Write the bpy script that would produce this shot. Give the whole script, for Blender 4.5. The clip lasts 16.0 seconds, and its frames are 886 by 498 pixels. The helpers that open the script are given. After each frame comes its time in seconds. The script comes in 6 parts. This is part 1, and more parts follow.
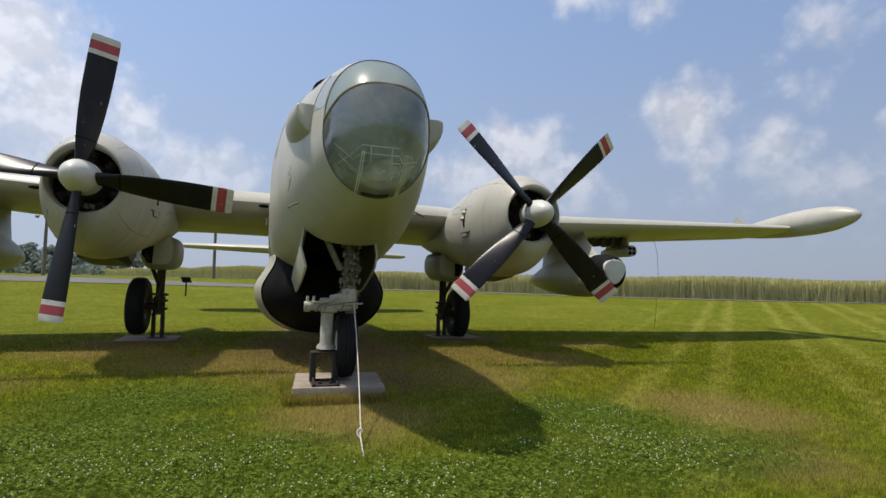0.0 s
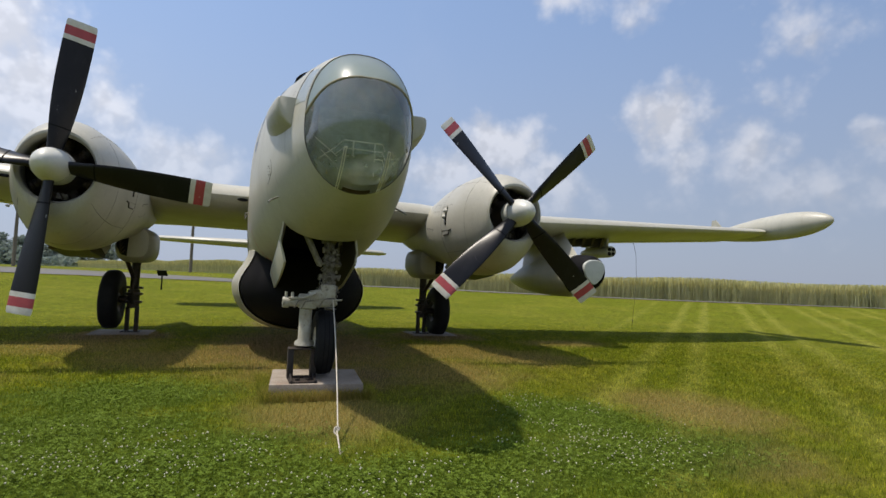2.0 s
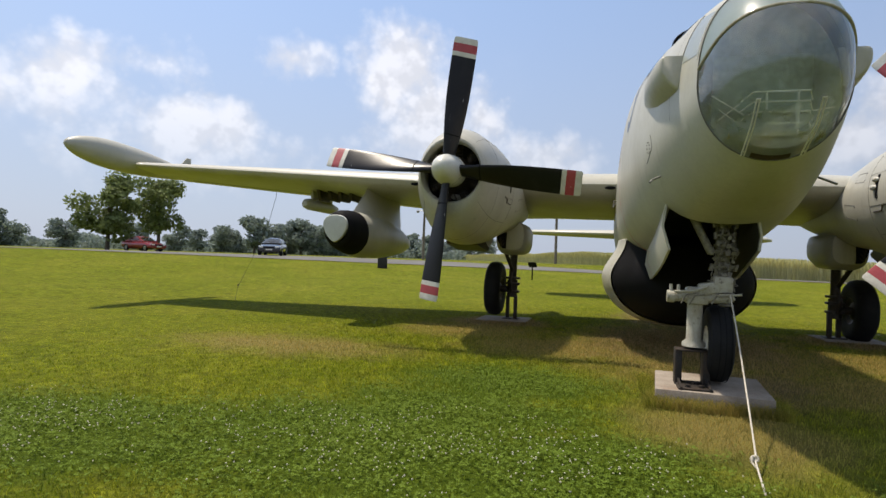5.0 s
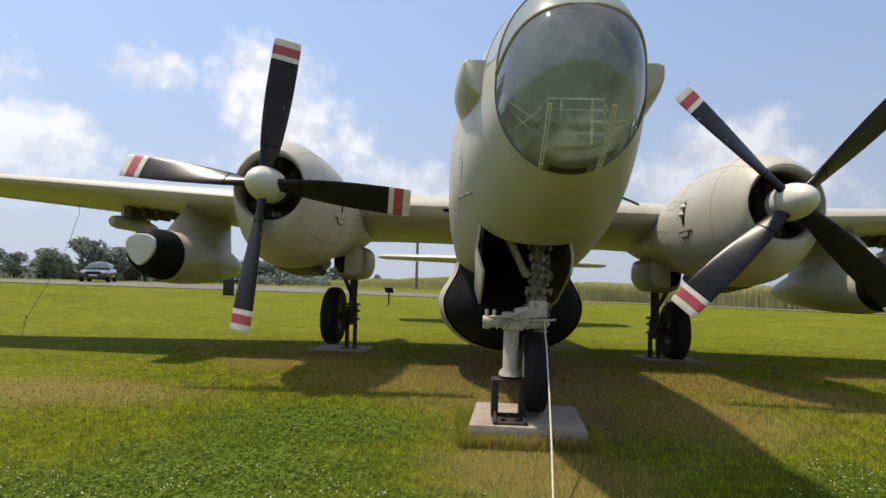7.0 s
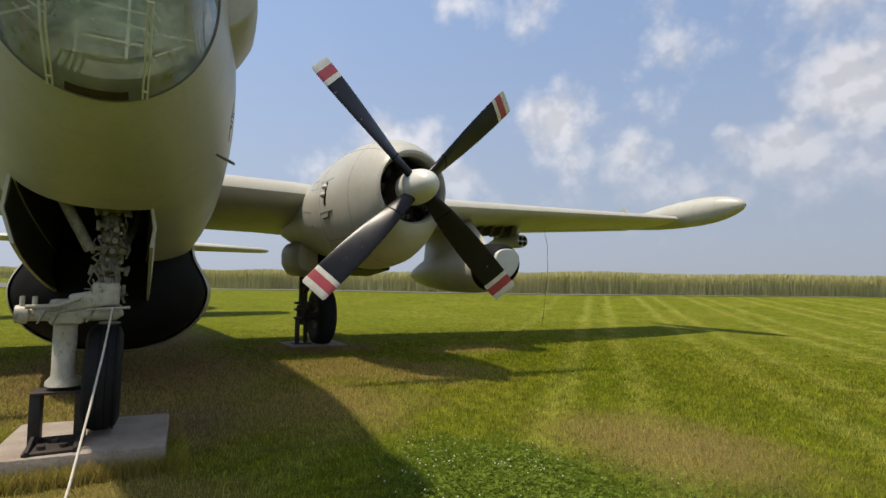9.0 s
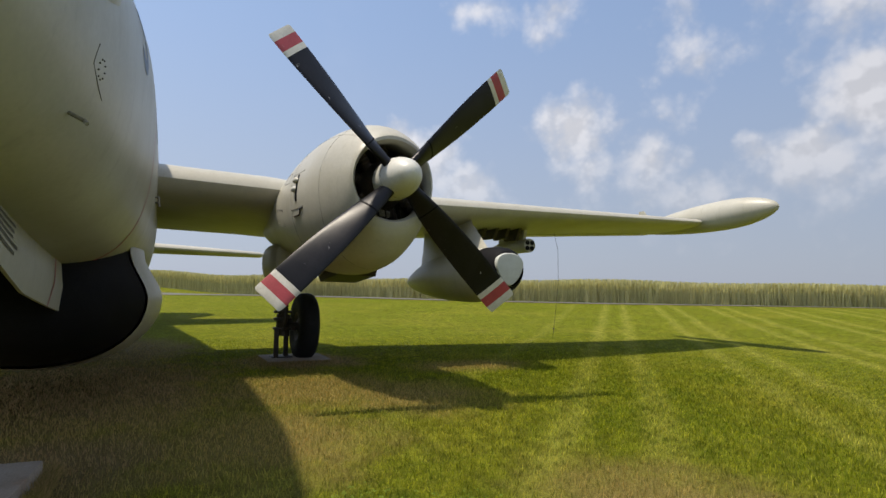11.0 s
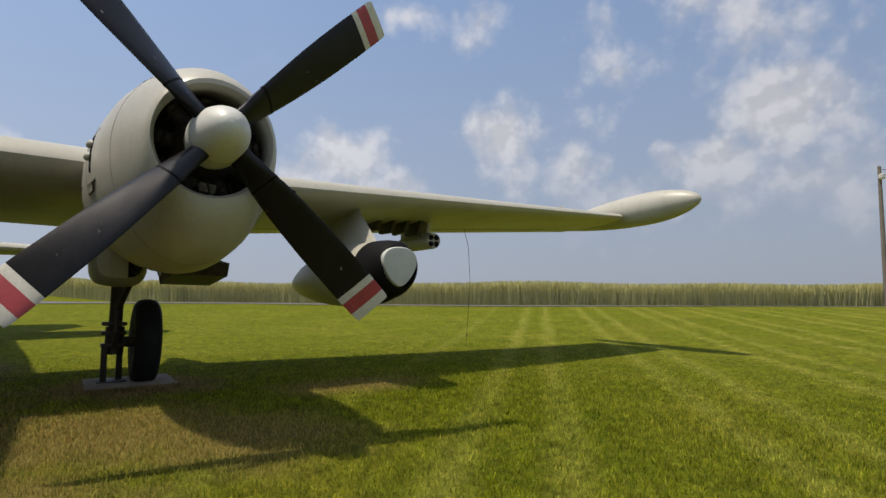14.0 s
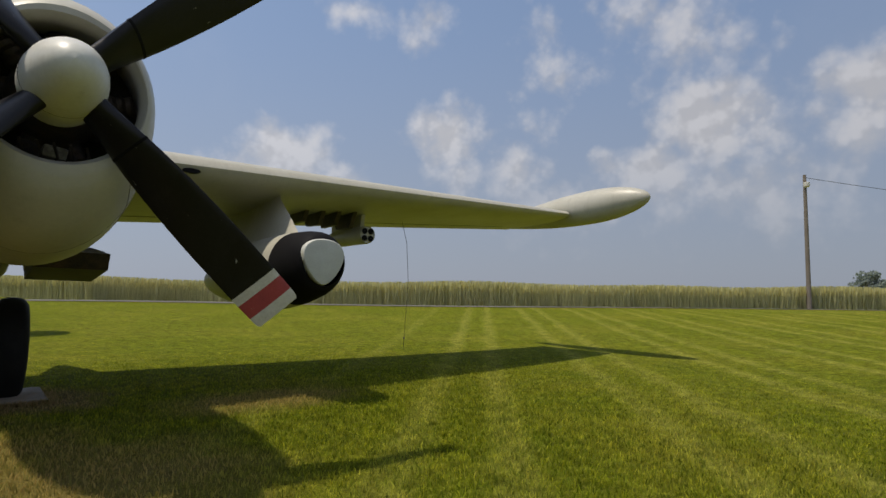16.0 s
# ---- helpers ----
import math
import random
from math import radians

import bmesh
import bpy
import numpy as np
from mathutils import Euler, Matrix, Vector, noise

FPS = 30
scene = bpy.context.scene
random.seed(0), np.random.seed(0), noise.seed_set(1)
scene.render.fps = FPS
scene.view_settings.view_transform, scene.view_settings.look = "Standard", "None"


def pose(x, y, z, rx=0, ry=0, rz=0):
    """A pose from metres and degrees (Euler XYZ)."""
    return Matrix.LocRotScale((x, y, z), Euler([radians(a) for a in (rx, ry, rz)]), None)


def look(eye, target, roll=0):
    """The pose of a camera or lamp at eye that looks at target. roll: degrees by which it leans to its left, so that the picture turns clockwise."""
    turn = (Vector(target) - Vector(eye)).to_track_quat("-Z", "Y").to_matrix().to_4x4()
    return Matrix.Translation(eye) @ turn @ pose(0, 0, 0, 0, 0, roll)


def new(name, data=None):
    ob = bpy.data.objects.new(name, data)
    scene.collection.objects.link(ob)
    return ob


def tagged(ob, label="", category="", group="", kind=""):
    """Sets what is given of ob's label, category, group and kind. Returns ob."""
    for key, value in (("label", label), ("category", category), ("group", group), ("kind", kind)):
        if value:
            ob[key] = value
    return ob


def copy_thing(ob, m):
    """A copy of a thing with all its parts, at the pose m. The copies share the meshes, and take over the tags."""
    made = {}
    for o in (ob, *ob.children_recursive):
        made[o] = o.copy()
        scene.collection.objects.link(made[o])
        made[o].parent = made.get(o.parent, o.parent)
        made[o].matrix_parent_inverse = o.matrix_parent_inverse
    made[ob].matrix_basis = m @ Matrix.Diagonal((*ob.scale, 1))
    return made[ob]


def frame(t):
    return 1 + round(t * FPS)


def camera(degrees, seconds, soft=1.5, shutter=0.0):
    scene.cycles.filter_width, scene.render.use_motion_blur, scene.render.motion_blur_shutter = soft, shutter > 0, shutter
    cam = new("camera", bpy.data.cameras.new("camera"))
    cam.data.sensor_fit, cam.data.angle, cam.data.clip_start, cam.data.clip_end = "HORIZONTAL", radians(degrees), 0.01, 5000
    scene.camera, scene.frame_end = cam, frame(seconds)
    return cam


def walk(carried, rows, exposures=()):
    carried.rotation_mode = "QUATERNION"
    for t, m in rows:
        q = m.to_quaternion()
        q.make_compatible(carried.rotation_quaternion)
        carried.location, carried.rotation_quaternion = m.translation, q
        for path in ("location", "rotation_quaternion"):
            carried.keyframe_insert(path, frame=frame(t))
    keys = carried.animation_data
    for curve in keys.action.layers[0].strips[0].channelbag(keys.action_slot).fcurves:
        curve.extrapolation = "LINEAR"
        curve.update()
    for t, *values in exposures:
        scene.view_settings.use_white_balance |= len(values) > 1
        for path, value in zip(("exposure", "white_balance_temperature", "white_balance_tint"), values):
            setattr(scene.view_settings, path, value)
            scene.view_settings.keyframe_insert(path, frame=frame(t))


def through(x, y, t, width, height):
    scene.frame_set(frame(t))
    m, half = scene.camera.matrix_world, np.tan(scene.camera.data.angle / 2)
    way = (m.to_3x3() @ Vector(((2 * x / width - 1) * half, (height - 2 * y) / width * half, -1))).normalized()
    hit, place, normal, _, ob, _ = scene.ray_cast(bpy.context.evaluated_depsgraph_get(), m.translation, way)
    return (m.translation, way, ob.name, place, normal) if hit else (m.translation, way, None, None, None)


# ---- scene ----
EXPOSURES = [(0.0, 0.12, 6950, 11), (3.5, 0.15, 6950, 11), (4.7, 0.26, 7200, 11), (7.0, 0.37, 7350, 11), (8.5, 0.31, 7350, 11), (9.0, 0.25, 7350, 11), (11.5, 0.25, 7350, 11), (12.5, 0.25, 7350, 11), (14.0, 0.02, 7350, 11), (15.0, -0.13, 7350, 11), (16.0, -0.17, 7350, 11)]
cam = camera(76.71, 16.0)
# seconds, eye, then yaw to the left of +y, pitch up and roll, in degrees
PATH = [
    (0, -0.942, -10.259, 1.592, -16.65, 3.37, 1.24),
    (0.5, -0.936, -10.258, 1.607, -17.23, 3.25, 1.58),
    (1, -0.934, -10.231, 1.605, -17.92, 3.11, 1.82),
    (1.5, -0.931, -10.235, 1.605, -18.26, 3.08, 2.04),
    (2, -0.936, -10.232, 1.595, -18.61, 3.18, 2.15),
    (2.5, -0.949, -10.218, 1.607, -18.70, 3.01, 2.31),
    (3, -0.967, -10.217, 1.596, -18.58, 3.07, 2.24),
    (3.5, -1.095, -10.153, 1.589, -17.16, 2.94, 2.56),
    (4, -1.193, -10.051, 1.556, -7.65, 2.47, 2.57),
    (4.5, -1.158, -9.711, 1.537, 4.88, 1.37, 2.20),
    (4.7, -1.196, -9.644, 1.566, 10.09, 1.04, 1.99),
    (5.1, -1.165, -9.489, 1.571, 18.62, 1.13, 1.83),
    (5.5, -1.083, -9.282, 1.575, 23.25, 1.73, 1.68),
    (5.9, -0.972, -9.060, 1.578, 23.79, 2.58, 1.56),
    (6.3, -0.853, -8.861, 1.580, 20.07, 3.39, 1.48),
    (6.8, -0.724, -8.701, 1.580, 9.16, 3.93, 1.45),
    (7, -0.640, -8.630, 1.575, 3.36, 4.05, 1.47),
    (7.5, -0.522, -8.363, 1.568, -8.26, 3.96, 1.52),
    (8, -0.300, -8.187, 1.551, -17.00, 4.27, 1.03),
    (8.5, 0.027, -8.066, 1.566, -23.22, 4.22, 0.26),
    (9, 0.252, -7.870, 1.503, -28.72, 3.45, 0.61),
    (9.2, 0.330, -7.723, 1.479, -31.01, 3.33, 0.66),
    (9.7, 0.534, -7.527, 1.484, -33.57, 3.39, 0.75),
    (10.25, 0.861, -7.245, 1.506, -31.99, 3.69, 0.91),
    (10.8, 1.191, -6.968, 1.529, -28.33, 4.04, 1.00),
    (11.3, 1.401, -6.787, 1.538, -25.41, 4.24, 0.94),
    (11.5, 1.493, -6.702, 1.534, -24.50, 4.37, 0.72),
    (12, 1.859, -6.474, 1.533, -23.03, 4.89, 0.12),
    (12.5, 2.084, -6.158, 1.458, -23.10, 4.82, 0.82),
    (13, 2.332, -5.854, 1.510, -24.75, 4.69, 1.18),
    (13.5, 2.654, -5.694, 1.481, -29.76, 4.56, 0.56),
    (14, 2.949, -5.559, 1.512, -34.17, 4.61, 0.29),
    (14.5, 3.146, -5.289, 1.580, -39.68, 4.30, 0.81),
    (15, 3.390, -5.084, 1.535, -43.25, 4.66, 0.54),
    (15.5, 3.670, -4.933, 1.541, -43.86, 4.68, 0.02),
    (16, 3.711, -4.721, 1.524, -40.02, 4.63, 0.78),
]
walk(cam, [(t, pose(x, y, z, 0, 0, yaw) @ pose(0, 0, 0, 90 + pitch, 0, 0) @ pose(0, 0, 0, 0, 0, roll)) for t, x, y, z, yaw, pitch, roll in PATH], EXPOSURES)

# ---- sky, sun ----
SUN_FROM = Vector((-0.37, 0.10, 1.0)).normalized()
world = bpy.data.worlds.new("sky")
scene.world = world
world.use_nodes = True
wn, wl = world.node_tree.nodes, world.node_tree.links
wn.clear()
sky = wn.new("ShaderNodeTexSky")
sky.sky_type = "NISHITA"
sky.sun_disc = False
sky.sun_elevation = math.asin(SUN_FROM.z)
sky.sun_rotation = math.atan2(SUN_FROM.x, SUN_FROM.y)
sky.altitude, sky.air_density, sky.dust_density, sky.ozone_density = 100, 1.0, 0.8, 2.0


def wmath(op, a, b=None, c=None):
    n = wn.new("ShaderNodeMath")
    n.operation = op
    for k, v in enumerate((a, b, c)):
        if v is None:
            continue
        if isinstance(v, (int, float)):
            n.inputs[k].default_value = v
        else:
            wl.new(v, n.inputs[k])
    return n.outputs[0]


geo = wn.new("ShaderNodeTexCoord")
direction = geo.outputs["Generated"]
# cumulus: heaps at their bearings (degrees right of +y), heights above the horizon, half widths, half heights and thickness
HEAPS = [
    (-21.5, 19.5, 4.6, 4.2, 1.3), (-19.5, 14.5, 5.0, 4.5, 1.1), (-13.5, 14.0, 2.8, 3.0, 0.75), (-6.8, 10.5, 4.2, 3.0, 0.85), (-40.5, 11.3, 7.0, 3.2, 0.95), (-32.0, 18.9, 3.0, 1.7, 0.75), (-44.0, 16.5, 3.0, 1.8, 0.6), (-51.0, 14.0, 5.0, 4.0, 0.9),
    (24.0, 13.6, 4.6, 3.2, 1.0), (19.0, 11.0, 3.6, 2.6, 0.8), (29.0, 10.5, 4.5, 2.6, 0.7), (40.2, 16.2, 3.8, 3.0, 1.0), (41.5, 12.5, 3.5, 2.2, 0.6), (47.0, 12.6, 3.2, 2.6, 0.8), (50.5, 22.5, 2.6, 4.0, 0.5),
    (66.5, 16.8, 5.2, 3.0, 0.95), (60.3, 12.4, 3.8, 2.6, 0.85), (69.0, 10.0, 7.0, 3.0, 0.6), (62.0, 25.5, 7.0, 3.6, 0.55), (38.2, 27.3, 2.6, 1.7, 0.75), (30.0, 27.0, 3.2, 1.3, 0.7), (79.0, 17.0, 4.5, 3.4, 0.95), (84.0, 11.0, 5.0, 4.0, 0.8), (54.0, 9.0, 6.0, 2.0, 0.35),
]
sep = wn.new("ShaderNodeSeparateXYZ")
wl.new(direction, sep.inputs[0])
azim = wmath("MULTIPLY", wmath("ARCTAN2", sep.outputs[0], sep.outputs[1]), 57.2958)
elev = wmath("MULTIPLY", wmath("ARCSINE", sep.outputs[2]), 57.2958)
puff = wn.new("ShaderNodeTexNoise")
puff.inputs["Scale"].default_value, puff.inputs["Detail"].default_value, puff.inputs["Roughness"].default_value = 11.0, 8.0, 0.55
wl.new(direction, puff.inputs["Vector"])
wide = wn.new("ShaderNodeTexNoise")
wide.inputs["Scale"].default_value, wide.inputs["Detail"].default_value = 2.6, 6.0
wl.new(direction, wide.inputs["Vector"])


def billows(source):
    k = wn.new("ShaderNodeTexVoronoi")
    k.feature = "SMOOTH_F1"
    k.inputs["Scale"].default_value, k.inputs["Smoothness"].default_value = 17.0, 0.7
    k.inputs["Detail"].default_value, k.inputs["Roughness"].default_value = 3.0, 0.55
    wl.new(source, k.inputs["Vector"])
    return k.outputs["Distance"]


lumps = billows(direction)
amount = None
for az0, el0, w, h, top in HEAPS:
    dx = wmath("DIVIDE", wmath("SUBTRACT", azim, az0), w * 1.3)
    up = wmath("SUBTRACT", elev, el0)
    # crisp rounded tops, bases that melt into the haze
    dy = wmath("ADD", wmath("MULTIPLY", wmath("MAXIMUM", up, 0.0), 1 / (h * 1.25)), wmath("MULTIPLY", wmath("MINIMUM", up, 0.0), 1 / (h * 2.0)))
    far = wmath("SQRT", wmath("ADD", wmath("MULTIPLY", dx, dx), wmath("MULTIPLY", dy, dy)))
    heap = wmath("MULTIPLY", wmath("SUBTRACT", 1.0, far), top)
    amount = heap if amount is None else wmath("MAXIMUM", amount, heap)
rough_edge = wmath("ADD", wmath("MULTIPLY", wmath("SUBTRACT", puff.outputs[0], 0.5), 1.5), wmath("MULTIPLY", wmath("SUBTRACT", 0.62, lumps), 0.6))
ragged = wmath("ADD", wmath("ADD", amount, 0.26), rough_edge)
thin = wmath("MULTIPLY", wmath("SUBTRACT", wide.outputs[0], 0.52), 0.9)
# unseen broken cloud, added overhead and behind to brighten the fill light
beyond = None
for source, a0, a1 in ((elev, 31.0, 44.0), (wmath("ABSOLUTE", azim), 86.0, 105.0)):
    ramp_ = wn.new("ShaderNodeMapRange")
    ramp_.interpolation_type = "SMOOTHSTEP"
    ramp_.inputs["From Min"].default_value, ramp_.inputs["From Max"].default_value = a0, a1
    wl.new(source, ramp_.inputs["Value"])
    beyond = ramp_.outputs[0] if beyond is None else wmath("MAXIMUM", beyond, ramp_.outputs[0])
rest = wmath("MULTIPLY", beyond, wmath("ADD", wmath("MULTIPLY", wmath("SUBTRACT", wide.outputs[0], 0.40), 3.0), wmath("MULTIPLY", wmath("SUBTRACT", puff.outputs[0], 0.5), 1.6)))
thin = wmath("MAXIMUM", thin, rest)
veil = wn.new("ShaderNodeMapRange")
veil.interpolation_type = "SMOOTHSTEP"
veil.inputs["From Min"].default_value, veil.inputs["From Max"].default_value = -0.02, 0.85
wl.new(wmath("MAXIMUM", ragged, thin), veil.inputs["Value"])
# heaps are brighter towards the sun
shift = wn.new("ShaderNodeVectorMath")
shift.operation = "ADD"
shift.inputs[1].default_value = (-0.012, 0.004, 0.022)
wl.new(direction, shift.inputs[0])
lumps_up = billows(shift.outputs[0])
shade = wn.new("ShaderNodeMapRange")
shade.interpolation_type = "SMOOTHSTEP"
shade.inputs["From Min"].default_value, shade.inputs["From Max"].default_value = -0.22, 0.22
shade.inputs["To Min"].default_value, shade.inputs["To Max"].default_value = 0.84, 1.05
wl.new(wmath("SUBTRACT", lumps_up, lumps), shade.inputs["Value"])
tone = wn.new("ShaderNodeVectorMath")
tone.operation = "SCALE"
tone.inputs[0].default_value = (5.5, 5.75, 6.4)
wl.new(shade.outputs[0], tone.inputs["Scale"])
haze = wn.new("ShaderNodeMapRange")
haze.interpolation_type = "SMOOTHSTEP"
haze.inputs["From Min"].default_value, haze.inputs["From Max"].default_value = 32.0, -2.0
haze.inputs["To Min"].default_value, haze.inputs["To Max"].default_value = 0.0, 0.85
wl.new(elev, haze.inputs["Value"])
hazed = wn.new("ShaderNodeMix")
hazed.data_type = "RGBA"
hazed.inputs["B"].default_value = (2.48, 2.95, 3.95, 1)
wl.new(haze.outputs[0], hazed.inputs["Factor"])
upper = wn.new("ShaderNodeMix")
upper.data_type = "RGBA"
upper.inputs["Factor"].default_value = 0.5
upper.inputs["B"].default_value = (2.3, 3.6, 6.4, 1)
wl.new(sky.outputs[0], upper.inputs["A"])
wl.new(upper.outputs["Result"], hazed.inputs["A"])
over = wn.new("ShaderNodeMix")
over.data_type = "RGBA"
low_haze = wn.new("ShaderNodeMapRange")
low_haze.interpolation_type = "SMOOTHSTEP"
low_haze.inputs["From Min"].default_value, low_haze.inputs["From Max"].default_value = 1.0, 17.0
low_haze.inputs["To Min"].default_value, low_haze.inputs["To Max"].default_value = 0.12, 0.72
wl.new(elev, low_haze.inputs["Value"])
wl.new(wmath("MULTIPLY", veil.outputs[0], low_haze.outputs[0]), over.inputs["Factor"])
wl.new(hazed.outputs["Result"], over.inputs["A"])
wl.new(tone.outputs[0], over.inputs["B"])
bg = wn.new("ShaderNodeBackground")
bg.inputs["Strength"].default_value = 0.137
fade = wmath("ADD", 0.97, wmath("MULTIPLY", 0.17, wmath("COSINE", wmath("MULTIPLY", wmath("SUBTRACT", azim, math.degrees(sky.sun_rotation)), 0.0174533))))
faded = wn.new("ShaderNodeVectorMath")
faded.operation = "SCALE"
wl.new(over.outputs["Result"], faded.inputs[0])
wl.new(fade, faded.inputs["Scale"])
wl.new(faded.outputs[0], bg.inputs["Color"])
out = wn.new("ShaderNodeOutputWorld")
wl.new(bg.outputs[0], out.inputs[0])

sun = new("sun", bpy.data.lights.new("sun", "SUN"))
sun.data.energy, sun.data.angle, sun.data.color = 4.05, radians(1.6), (1.0, 0.95, 0.87)
sun.matrix_world = look((0, 0, 60), Vector((0, 0, 60)) - SUN_FROM)


# ---- materials ----
def material(name, color, rough=0.5, metal=0.0, spot=None, grain=0.0, spread=0.15, big=1.5, fine=40.0, coat=0.0):
    """A surface: base colour with variation at two scales (big stains towards spot, fine grain), bump and uneven gloss."""
    m = bpy.data.materials.new(name)
    m.use_nodes = True
    n, l = m.node_tree.nodes, m.node_tree.links
    b = n["Principled BSDF"]
    b.inputs["Metallic"].default_value = metal
    b.inputs["Coat Weight"].default_value = coat
    tc = n.new("ShaderNodeTexCoord")
    n1, n2 = n.new("ShaderNodeTexNoise"), n.new("ShaderNodeTexNoise")
    n1.inputs["Scale"].default_value, n1.inputs["Detail"].default_value, n1.inputs["Roughness"].default_value = big, 8, 0.65
    n2.inputs["Scale"].default_value, n2.inputs["Detail"].default_value = fine, 6
    for t in (n1, n2):
        l.new(tc.outputs["Object"], t.inputs["Vector"])
    ramp = n.new("ShaderNodeMapRange")
    ramp.inputs["From Min"].default_value, ramp.inputs["From Max"].default_value = 0.35, 0.72
    ramp.inputs["To Min"].default_value, ramp.inputs["To Max"].default_value = 0.0, 1.0
    l.new(n1.outputs[0], ramp.inputs["Value"])
    mix = n.new("ShaderNodeMix")
    mix.data_type = "RGBA"
    spot = spot or tuple(c * (1 - spread) for c in color)
    mix.inputs["A"].default_value, mix.inputs["B"].default_value = (*color, 1), (*spot, 1)
    l.new(ramp.outputs[0], mix.inputs["Factor"])
    ramp2 = n.new("ShaderNodeMapRange")
    ramp2.inputs["From Min"].default_value, ramp2.inputs["From Max"].default_value = 0.3, 0.7
    ramp2.inputs["To Min"].default_value, ramp2.inputs["To Max"].default_value = 1 - spread, 1 + spread * 0.5
    l.new(n2.outputs[0], ramp2.inputs["Value"])
    mul = n.new("ShaderNodeVectorMath")
    mul.operation = "SCALE"
    l.new(mix.outputs["Result"], mul.inputs[0])
    l.new(ramp2.outputs[0], mul.inputs["Scale"])
    l.new(mul.outputs[0], b.inputs["Base Color"])
    r = n.new("ShaderNodeMapRange")
    r.inputs["To Min"].default_value, r.inputs["To Max"].default_value = max(rough - 0.1, 0.03), min(rough + 0.12, 1)
    l.new(n1.outputs[0], r.inputs["Value"])
    l.new(r.outputs[0], b.inputs["Roughness"])
    if grain:
        bump = n.new("ShaderNodeBump")
        bump.inputs["Strength"].default_value, bump.inputs["Distance"].default_value = grain, 0.01
        l.new(n2.outputs[0], bump.inputs["Height"])
        l.new(bump.outputs[0], b.inputs["Normal"])
    return m


def worn(m, chip, scale, stretch, low, high):
    """Adds chips, scratches or run-down streaks of another colour to a surface."""
    n, l = m.node_tree.nodes, m.node_tree.links
    b = n["Principled BSDF"]
    src = b.inputs["Base Color"].links[0].from_socket
    tc, mp, ns, mr, mix = n.new("ShaderNodeTexCoord"), n.new("ShaderNodeMapping"), n.new("ShaderNodeTexNoise"), n.new("ShaderNodeMapRange"), n.new("ShaderNodeMix")
    mp.inputs["Scale"].default_value = stretch
    ns.inputs["Scale"].default_value, ns.inputs["Detail"].default_value, ns.inputs["Roughness"].default_value = scale, 9, 0.7
    mr.inputs["From Min"].default_value, mr.inputs["From Max"].default_value = low, high
    mr.inputs["To Max"].default_value = chip[3]
    mix.data_type = "RGBA"
    l.new(tc.outputs["Object"], mp.inputs[0])
    l.new(mp.outputs[0], ns.inputs["Vector"])
    l.new(ns.outputs[0], mr.inputs["Value"])
    l.new(mr.outputs[0], mix.inputs["Factor"])
    l.new(src, mix.inputs["A"])
    mix.inputs["B"].default_value = (*chip[:3], 1)
    l.new(mix.outputs["Result"], b.inputs["Base Color"])
    return m


PAINT = material("grey_paint", (0.46, 0.45, 0.385), 0.4, 0, (0.38, 0.365, 0.30), 0.02, 0.05, 0.9, 25)
PAINT_PALE = material("pale_paint", (0.60, 0.605, 0.56), 0.4, 0, (0.52, 0.52, 0.47), 0.02, 0.05, 1.5, 30)
BLACK = material("black_rubber", (0.009, 0.009, 0.010), 0.6, 0, (0.014, 0.014, 0.015), 0.1, 0.2, 3, 60)
BLADE_BLACK = material("blade_black", (0.006, 0.006, 0.008), 0.34, 0, (0.010, 0.010, 0.013), 0.05, 0.25, 2.5, 50)
BLADE_BLACK.node_tree.nodes["Principled BSDF"].inputs["Specular IOR Level"].default_value = 0.28
BLACK.node_tree.nodes["Principled BSDF"].inputs["Specular IOR Level"].default_value = 0.05
WHITE = material("white_paint", (0.66, 0.65, 0.6), 0.45, 0, (0.5, 0.48, 0.42), 0.03, 0.08, 6, 60)
RED = material("red_paint", (0.42, 0.06, 0.075), 0.45, 0, (0.33, 0.05, 0.06), 0.03, 0.1, 6, 60)
TYRE = material("tyre_rubber", (0.013, 0.0135, 0.015), 0.65, 0, (0.02, 0.02, 0.02), 0.15, 0.25, 6, 90)
METAL = material("grey_metal", (0.30, 0.30, 0.27), 0.45, 0.35, (0.16, 0.14, 0.11), 0.1, 0.2, 8, 60)
DARK_METAL = material("dark_metal", (0.035, 0.034, 0.033), 0.5, 0.5, (0.10, 0.07, 0.05), 0.1, 0.25, 8, 60)
GEAR_PAINT = material("gear_paint", (0.44, 0.425, 0.36), 0.45, 0, (0.30, 0.27, 0.2), 0.05, 0.12, 10, 70)
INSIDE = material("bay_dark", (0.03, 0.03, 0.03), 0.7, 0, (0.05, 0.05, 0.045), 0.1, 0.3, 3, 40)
CONCRETE = material("concrete", (0.32, 0.275, 0.225), 0.9, 0, (0.21, 0.165, 0.125), 0.6, 0.2, 3.5, 70)
LINKAGE = material("oily_linkage", (0.26, 0.245, 0.20), 0.5, 0.1, (0.09, 0.075, 0.055), 0.1, 0.3, 14, 80)
RUST = material("rusty_steel", (0.022, 0.021, 0.021), 0.6, 0.3, (0.055, 0.035, 0.022), 0.25, 0.3, 7, 60)
ROPE = material("pale_rope", (0.60, 0.55, 0.46), 0.9, 0, (0.45, 0.4, 0.32), 0.4, 0.2, 20, 200)
WOOD_POLE = material("pole_wood", (0.20, 0.17, 0.14), 0.85, 0, (0.13, 0.11, 0.09), 0.4, 0.2, 1, 30)
ASPHALT = material("asphalt", (0.135, 0.128, 0.118), 0.9, 0, (0.105, 0.098, 0.088), 0.3, 0.15, 0.3, 30)
